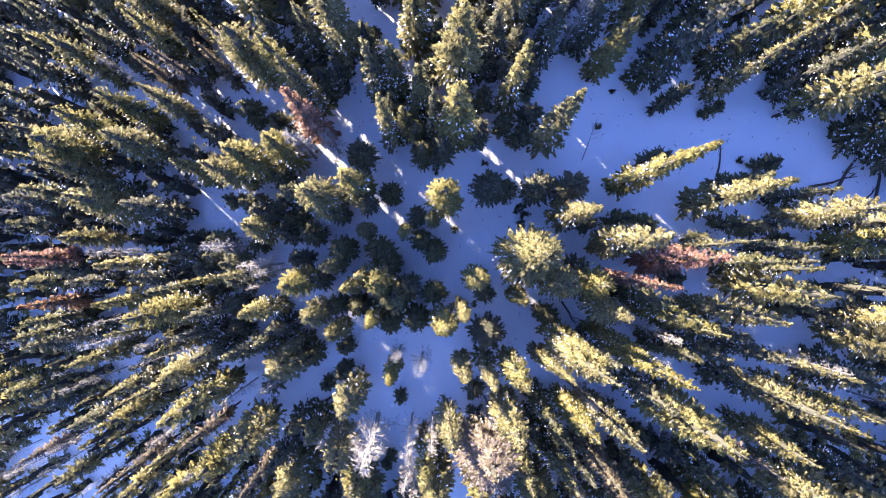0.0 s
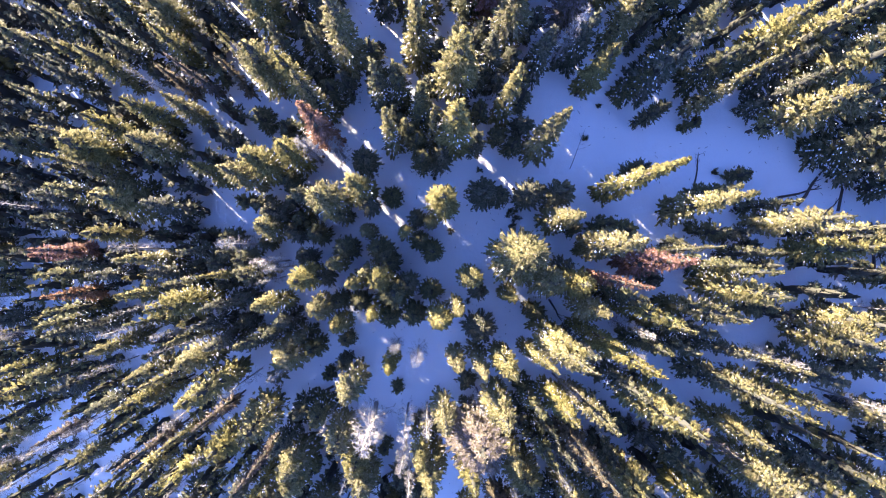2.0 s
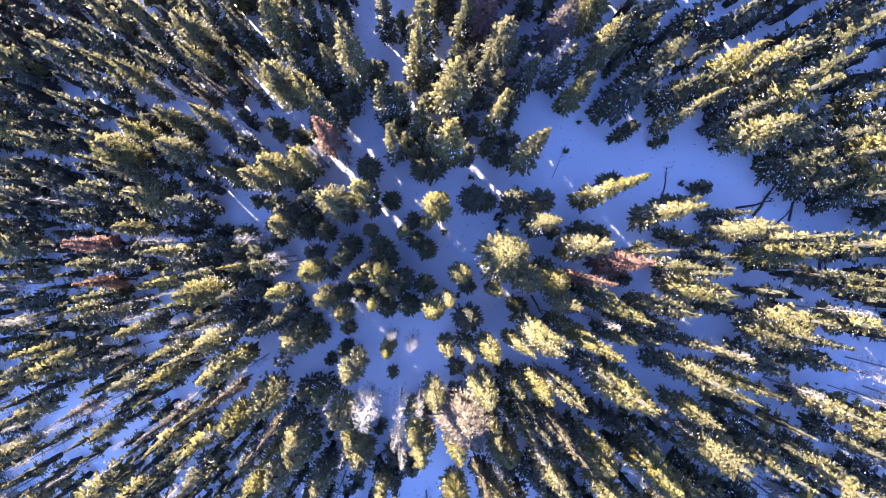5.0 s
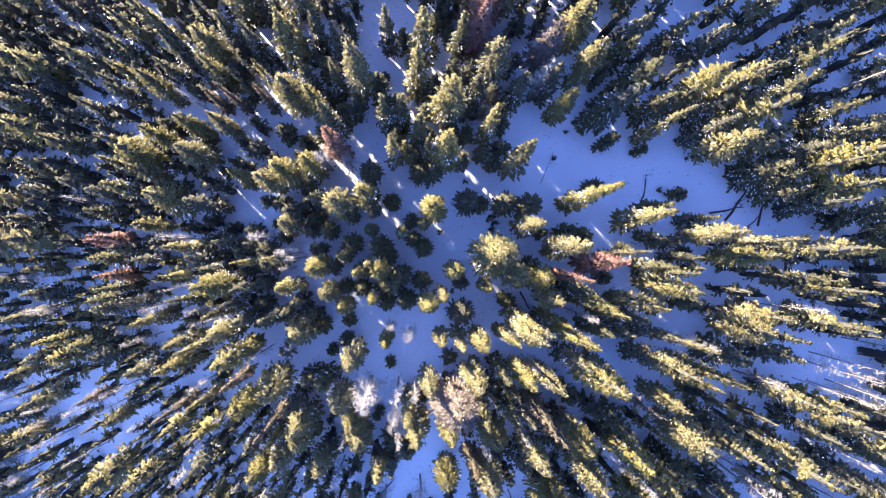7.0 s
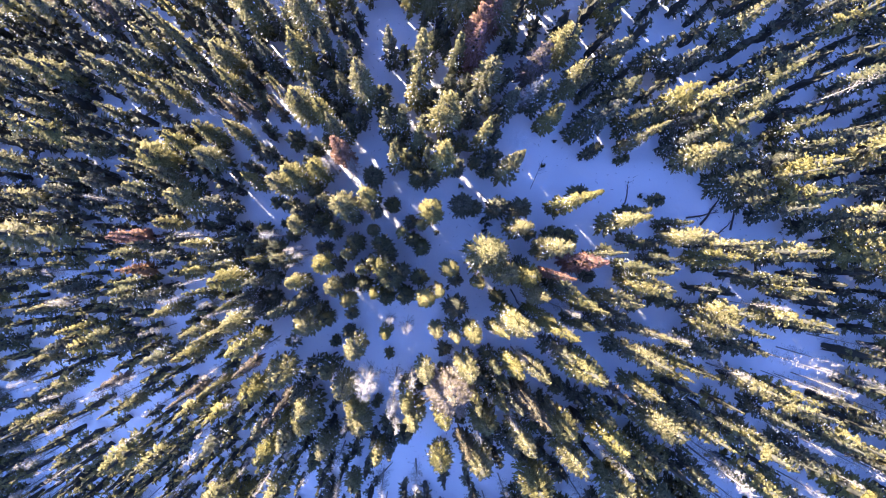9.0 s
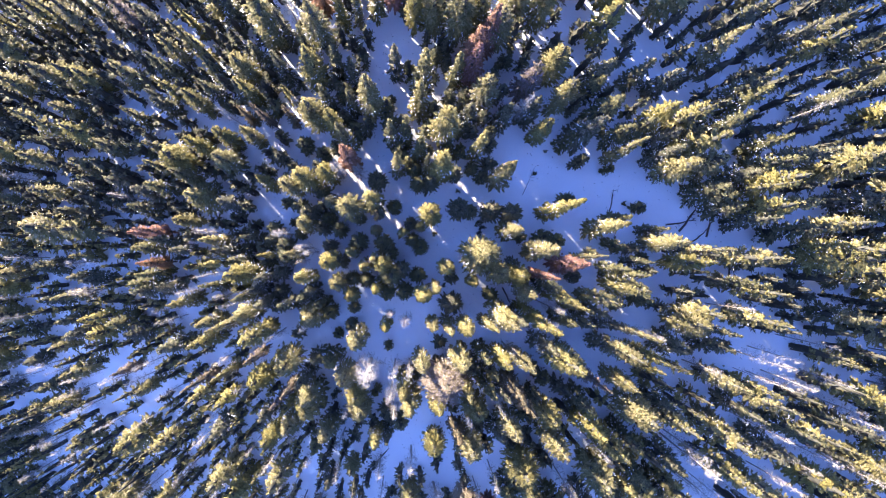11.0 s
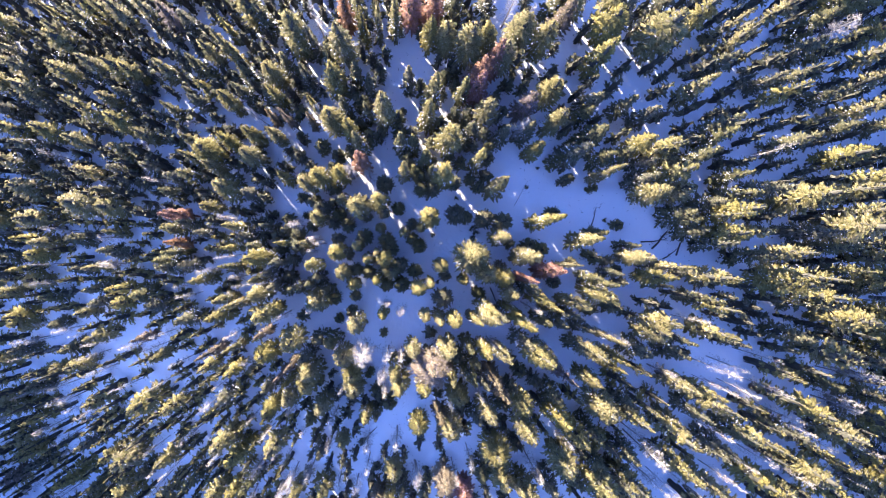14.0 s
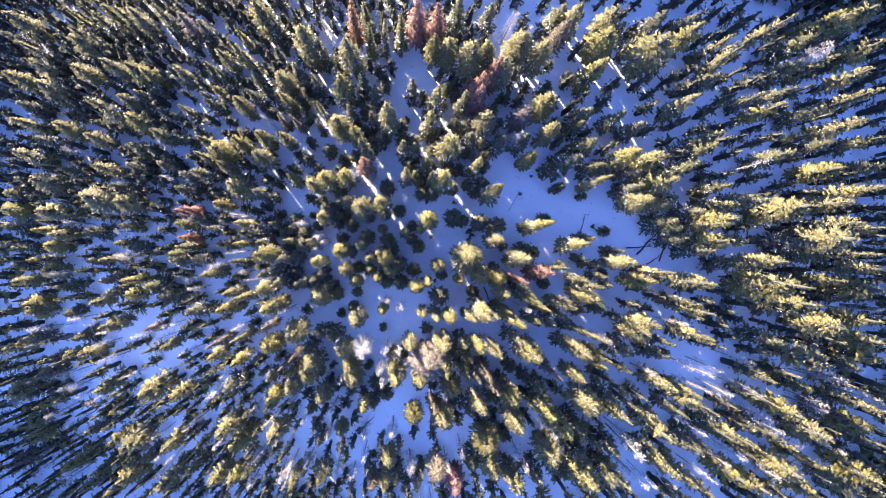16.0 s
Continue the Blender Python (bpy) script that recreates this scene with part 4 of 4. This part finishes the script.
WAY = (SUN_FROM[0] / math.hypot(*SUN_FROM), SUN_FROM[1] / math.hypot(*SUN_FROM))
LANES = ((0.1, 12.8), (3.4, 8.3), (10.5, 3.8), (-10.4, 0.2), (23.6, -3.7))


def lane_height(x, y):
    """How tall a tree may stand in the narrow gaps through which sunlight lies on the clearing."""
    across, along = x * WAY[1] - y * WAY[0], x * WAY[0] + y * WAY[1]
    tallest = 99.0
    for q, start in LANES:
        if abs(across - q) < (0.6 if along - start < 15 else 0.5) and -20 < along - start < 62:
            tallest = min(tallest, (along - start) * 0.21 - 0.6)
    return tallest


def free_spot(x, y, gap):
    if any((x - a) ** 2 + (y - b) ** 2 < r * r for a, b, r in GLADES):
        return False
    i, j = int(x // 4), int(y // 4)
    near = [q for u in (-1, 0, 1) for v in (-1, 0, 1) for q in GRID.get((i + u, j + v), ())]
    return all((x - a) ** 2 + (y - b) ** 2 > gap * gap for a, b in near)


def woods(name, label, spotlist, seed, mat, templates):
    """One sheet of joined trees: each a trunk and a loose crown of needle sprays."""
    rng = np.random.default_rng(seed)
    verts, faces, index, count = [], [], [], 0
    for x, y, h in spotlist:
        me_v, me_f, me_i = templates[int(rng.integers(len(templates)))]
        g, a = (0.45 + 0.55 * h / 12.0) * rng.uniform(0.85, 1.2), rng.uniform(0, 2 * math.pi)
        c, s = math.cos(a) * g, math.sin(a) * g
        v = np.stack([me_v[:, 0] * c - me_v[:, 1] * s + x, me_v[:, 0] * s + me_v[:, 1] * c + y, me_v[:, 2] * h / NOMINAL + float(ground_z(np.array(x), np.array(y))) - 0.05], -1)
        faces += [tuple(q + count for q in f) for f in me_f]
        verts.append(v)
        index += me_i
        count += len(v)
    ob = new(name, mesh_from(name, np.concatenate(verts), faces, [mat, BARK, CLUMP, INNER_SHADE], index))
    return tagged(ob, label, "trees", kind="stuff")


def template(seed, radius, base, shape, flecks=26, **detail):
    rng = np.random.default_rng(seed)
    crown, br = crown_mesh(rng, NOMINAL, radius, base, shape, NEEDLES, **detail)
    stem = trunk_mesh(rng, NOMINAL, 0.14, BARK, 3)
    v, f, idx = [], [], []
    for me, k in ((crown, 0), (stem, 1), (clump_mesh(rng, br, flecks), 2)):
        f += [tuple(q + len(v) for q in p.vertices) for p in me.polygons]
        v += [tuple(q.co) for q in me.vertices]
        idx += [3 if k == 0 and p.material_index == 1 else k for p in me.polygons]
        bpy.data.meshes.remove(me)
    return np.array(v), f, idx


pick = random.Random(17)
filling, outer = [], []
for x, y, h, r in PLACED:
    note(x, y)
# bleached dead stems scattered through the lower wood
for k in range(900):
    x, y = (pick.uniform(-78, -14), pick.uniform(-56, -6)) if k % 2 else (pick.uniform(-16, 14), pick.uniform(-44, -12)) if k % 4 else (pick.uniform(38, 68), pick.uniform(-32, -8))
    if len(PLACED) < 860 and lane_height(x, y) > 20 and k % 7 == 0 and free_spot(x, y, 1.5):
        plant_bare("the lower wood", [(x, y, pick.uniform(9.5, 13.5), pick.uniform(0.7, 1.15))])
        note(x, y)
for k in range(30000):
    x, y = pick.uniform(-105, 82), pick.uniform(-78, 66)
    close = abs(x) < 46 and abs(y) < 32
    north_east, south_west = x > 5 and y > 20, x < -15 and y < -5
    south_east, sparse = x > 5 and y < 1, -19 < x < 4 and -24 < y < -5
    north_west, beyond = x < 0 and y > 6 - 0.1 * x, y > 52 or (x < -84 and y > 22)
    if close and (math.hypot(x, y) < 13 or (x > 9 and 3 < y < 18)):
        continue
    west = x < -17 and y < 9
    # taller trees added out of view here to block the low sun
    if beyond:
        gap, low, high, usual = 2.2, 12.0, 17.0, 15.0
    elif north_west:
        gap, low, high, usual = 1.65, 5.5, 10.0, 8.2
    elif sparse:
        gap, low, high, usual = 2.5, 3.0, 6.0, 4.2
    elif x > 22 and y < -8:
        gap, low, high, usual = 2.7, 8.0, 14.5, 11.0
    elif south_east:
        gap, low, high, usual = 2.3, 5.5, 11.0, 8.0
    elif north_east:
        gap, low, high, usual = 2.2 if close else 2.5, 5.0, 10.0, 7.5
    elif x < -42 and y < -22:
        gap, low, high, usual = 2.9, 8.0, 15.0, 11.5
    elif south_west:
        gap, low, high, usual = 2.0, 5.0, 10.5, 8.0
    elif west:
        gap, low, high, usual = 1.65, 5.0, 10.0, 7.5
    elif close:
        gap, low, high, usual = 1.6, 4.0, 9.0, 6.5
    else:
        gap, low, high, usual = 2.2, 5.5, 11.0, 8.0
    if len(filling) < 3600 and lane_height(x, y) > 2.2 and free_spot(x, y, gap):
        filling.append((x, y, min(lane_height(x, y), pick.triangular(low, high, usual))))
        note(x, y)
# trees added past the view, tallest up-sun, to keep sun off the snow
for k in range(14000):
    x, y = (pick.uniform(-135, 82), pick.uniform(-60, 112)) if k % 3 else (pick.uniform(-135, 105), pick.uniform(-115, 70))
    inside = -105 < x < 82 and -78 < y < 66
    if not inside and len(outer) < 2400 and free_spot(x, y, 2.5):
        outer.append((x, y, pick.uniform(13.0, 18.0) if y > 25 else pick.uniform(6.0, 11.0)))
        note(x, y)


def thicken():
    """Grows low saplings into the gaps through which the sun would still reach the snow of the closed wood."""
    stand = np.array([(x, y, h, r) for x, y, h, r in PLACED] + [(x, y, h, 0.09 * h + 0.5) for x, y, h in filling + outer])
    foot = ground_z(stand[:, 0], stand[:, 1])
    way = np.array(SUN_FROM) / math.hypot(*SUN_FROM)
    slope = math.tan(radians(SUN_ELEVATION))
    grown = []
    for gx in np.arange(-84, 78, 0.9):
        for gy in np.arange(-64, 60, 0.9):
            if len(grown) >= 900 or math.hypot(gx - 1, gy + 2) < 9 or lane_height(gx, gy) < 1:
                continue
            rel = stand[:, :2] - (gx, gy)
            along, off = rel @ way, np.abs(rel[:, 0] * way[1] - rel[:, 1] * way[0])
            z0 = float(ground_z(np.array(gx), np.array(gy)))
            up = (z0 + along * slope - foot) / stand[:, 2]
            wide = 0.46 * stand[:, 3] * np.clip(1.15 - up, 0, 1)
            if np.any((along > -1) & (off < wide) & (up < 1)):
                continue
            for d in (2.0, 3.0, 4.0, 5.0, 6.0, 7.2, 8.5, 10.0, 11.5, 13.0, 15.0, 17.0, 19.0, 21.5, 24.0, 27.0, 30.0):
                wander = pick.uniform(-0.55, 0.55)
                x, y = gx + way[0] * d + way[1] * wander, gy + way[1] * d - way[0] * wander
                base = float(ground_z(np.array(x), np.array(y)))
                h = z0 + d * slope - base + pick.uniform(2.2, 3.8)
                if 2.2 < h < min(14.5, lane_height(x, y)) and free_spot(x, y, 0.9):
                    grown.append((x, y, max(h, 3.6)))
                    note(x, y)
                    stand = np.vstack([stand, (x, y, max(h, 3.6), 0.09 * h + 0.6)])
                    foot = np.append(foot, base)
                    break
    return grown


filling += thicken()
near = [q for q in filling if math.hypot(q[0] - 4, q[1]) < 27][:330]
for x, y, h in near:
    place("sapling", spots.randrange(3), x, y, h, (0.66 + 0.07 * h) * spots.uniform(0.85, 1.15))
filling = [q for q in filling if q not in near]
for (kind, which), m in WAITING.items():
    KINDS[kind][which].matrix_basis = m
for kind, variants in KINDS.items():
    for which, ob in enumerate(variants):
        if (kind, which) not in WAITING:
            for o in (*ob.children_recursive, ob):
                bpy.data.objects.remove(o)


undergrowth = [template(201 + i, r, 0.05, "column", blades=104, rings=7, around=5, size=0.34, slim=0.30, core=0.38) for i, r in enumerate((1.25, 1.5, 1.75))]
lower = [q for q in filling if (q[0] < -15 and q[1] < -2 or q[0] > 22 and q[1] < -8) and q[2] > 7.0]
tall = [q for q in filling if q[2] > 9.3 and q not in lower]
woods("undergrowth", "small dark green saplings crowded between the taller trees", [q for q in filling if q not in tall and q not in lower], 5, SHADE_NEEDLES, undergrowth)
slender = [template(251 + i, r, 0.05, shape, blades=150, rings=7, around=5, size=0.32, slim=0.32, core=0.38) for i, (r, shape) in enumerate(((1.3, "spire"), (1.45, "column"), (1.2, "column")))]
woods("thicket", "dense stand of slender snow-flecked green conifers", tall, 7, SHADE_NEEDLES, slender)
spindles = [template(271 + i, r, 0.04, "spire", flecks=34, blades=190, rings=8, around=6, size=0.28, slim=0.28, core=0.36) for i, r in enumerate((1.5, 1.8, 1.65))]
woods("lower_wood", "slim pointed green conifers standing close on the snowy slope", lower, 8, NEEDLES, spindles)
far_shapes = [template(301 + i, r, 0.12, s, blades=14, rings=5, around=5, size=1.0, slim=0.28, core=0.6, flecks=2) for i, (r, s) in enumerate(((1.2, "spire"), (1.3, "column"), (1.5, "round")))]
woods("far_woods", "dense evergreen forest added mostly out of view to shade the hillside", outer, 6, NEEDLES, far_shapes)


# ---- dead wood, low shrubs and litter on the snow ----
def fallen_log(seed, x0, y0, x1, y1, thick, label):
    """A fallen stem half sunk in the snow, with the stubs of its branches."""
    rng = np.random.default_rng(seed)
    thing = tagged(new("fallen_log"), label, "log", "dead wood on the snow")
    a = Vector((x0, y0, float(ground_z(np.array(x0), np.array(y0))) + thick * 0.6))
    b = Vector((x1, y1, float(ground_z(np.array(x1), np.array(y1))) + thick * 0.5))
    thing.location = (a.x, a.y, a.z - thick)
    side = Vector((-(b - a).y, (b - a).x, 0)).normalized()
    verts, faces = [], []
    path = [a.lerp(b, f) + side * rng.normal(0, 0.05) for f in (0, 0.25, 0.5, 0.75, 1)]
    for p in path:
        p.z = float(ground_z(np.array(p.x), np.array(p.y))) + thick * 0.55
    limb([tuple(p - thing.location) for p in path], [thick, thick * 0.9, thick * 0.75, thick * 0.55, thick * 0.25], 8, verts, faces)
    part("stem", mesh_from("stem", verts, faces, [LOGWOOD], smooth=True), thing)
    for k in range(int(rng.integers(3, 6))):
        f = rng.uniform(0.25, 0.95)
        at = a.lerp(b, f)
        at.z = float(ground_z(np.array(at.x), np.array(at.y))) + thick * 0.5
        out = side * rng.choice((-1, 1)) * rng.uniform(0.15, 0.6) + (b - a).normalized() * rng.uniform(0.1, 0.6) + Vector((0, 0, rng.uniform(0.05, 0.4)))
        verts, faces = [], []
        limb([tuple(at - thing.location), tuple(at + out * 0.55 - thing.location), tuple(at + out - thing.location)], [thick * 0.32, thick * 0.2, 0.012], 4, verts, faces)
        part("branch_stub", mesh_from("branch_stub", verts, faces, [LOGWOOD]), thing)
    return thing


DARK_LOG = "dark fallen tree trunk lying half buried in snow"
PALE_LOG = "weathered fallen trunk lying on the snow"
for k, (x0, y0, x1, y1, thick) in enumerate((
        (36.3, 5.3, 38.9, 9.6, 0.17), (40.1, 4.8, 41.0, 9.4, 0.15), (34.4, 6.1, 38.4, 7.1, 0.13), (44.2, -1.4, 43.4, 3.2, 0.16),
        (-4.4, -36.2, -2.0, -32.4, 0.15), (49.8, 18.7, 52.6, 23.3, 0.15), (26.0, 17.3, 29.6, 17.7, 0.12), (22.0, 16.0, 18.6, 16.2, 0.13),
        (26.5, 7.2, 27.0, 10.6, 0.10), (14.2, 8.9, 15.7, 13.0, 0.035), (12.6, -4.6, 14.0, -6.9, 0.11), (56.3, 53.5, 57.6, 48.1, 0.16),
        (43.4, 3.8, 44.9, -0.6, 0.12), (38.2, 3.9, 40.3, 6.0, 0.11), (41.9, 6.9, 44.2, 8.0, 0.10), (9.4, -15.2, 11.2, -17.2, 0.10))):
    fallen_log(400 + k, x0, y0, x1, y1, thick, DARK_LOG)
fallen_log(431, -10.8, -15.5, -16.1, -18.3, 0.15, PALE_LOG)


def shrub(seed, x, y, size):
    """A leafless low bush: a handful of thin upright stems in a mound of twigs."""
    rng = np.random.default_rng(seed)
    thing = tagged(new("shrub"), "small dark low shrub poking through snow", "shrub", "low shrubs in the clearing")
    thing.location = (x, y, float(ground_z(np.array(x), np.array(y))) - 0.03)
    verts, faces, ends, ways = [], [], [], []
    for k in range(9):
        a, lean = rng.uniform(0, 2 * math.pi), rng.uniform(0.2, 1.0) * size
        tip = (math.cos(a) * lean, math.sin(a) * lean, size * rng.uniform(0.7, 1.2))
        limb([(0, 0, 0), (tip[0] * 0.4, tip[1] * 0.4, tip[2] * 0.6), tip], [0.02, 0.014, 0.006], 3, verts, faces)
        for f in rng.uniform(0.35, 1.0, 7):
            ends.append((tip[0] * f, tip[1] * f, tip[2] * f))
            ways.append((math.cos(a), math.sin(a), 0.6))
    part("stems", mesh_from("stems", verts, faces, [BARK]), thing)
    v, f, fan = tuft_triangles(rng, np.array(ends), np.array(ways), rng.uniform(0.7, 1.2, len(ends)) * 0.45 * size, 5, 0.22)
    part("foliage", mesh_from("foliage", v, f, [SHADE_NEEDLES]), thing)
    return thing


for k, (x, y, size) in enumerate((
        (7.4, 6.3, 0.45), (8.5, 4.5, 0.5), (8.6, 2.9, 0.5), (6.6, 5.6, 0.4), (6.1, 5.0, 0.35), (0.3, 8.0, 0.4), (8.9, 3.7, 0.55), (8.0, 4.2, 0.35),
        (15.6, 12.0, 0.35), (5.0, 8.7, 0.35), (16.8, 15.2, 0.3), (28.4, 8.6, 0.4), (30.6, 8.1, 0.45), (13.4, 3.2, 0.35), (2.2, 2.4, 0.4), (4.1, -5.0, 0.4), (11.9, -1.7, 0.35))):
    shrub(500 + k, x, y, size)


def litter():
    """Broken twigs and cones strewn over the snow."""
    rng = np.random.default_rng(77)
    verts, faces = [], []
    for gx, gy, gr in GLADES:
        for k in range(int(gr * gr * 2.2)):
            x, y, a, half = gx + rng.normal(0, gr * 0.7), gy + rng.normal(0, gr * 0.7), rng.uniform(0, math.pi), rng.uniform(0.04, 0.32) ** 1.3
            z = float(ground_z(np.array(x), np.array(y))) + 0.012
            limb([(x - math.cos(a) * half, y - math.sin(a) * half, z), (x, y, z + half * 0.12), (x + math.cos(a) * half, y + math.sin(a) * half, z)], [0.022, 0.020, 0.010], 4, verts, faces)
    ob = new("twig_litter", mesh_from("twig_litter", verts, faces, [LOGWOOD]))
    return tagged(ob, "dark broken twigs and cones strewn over the snow", "twigs", kind="stuff")


litter()
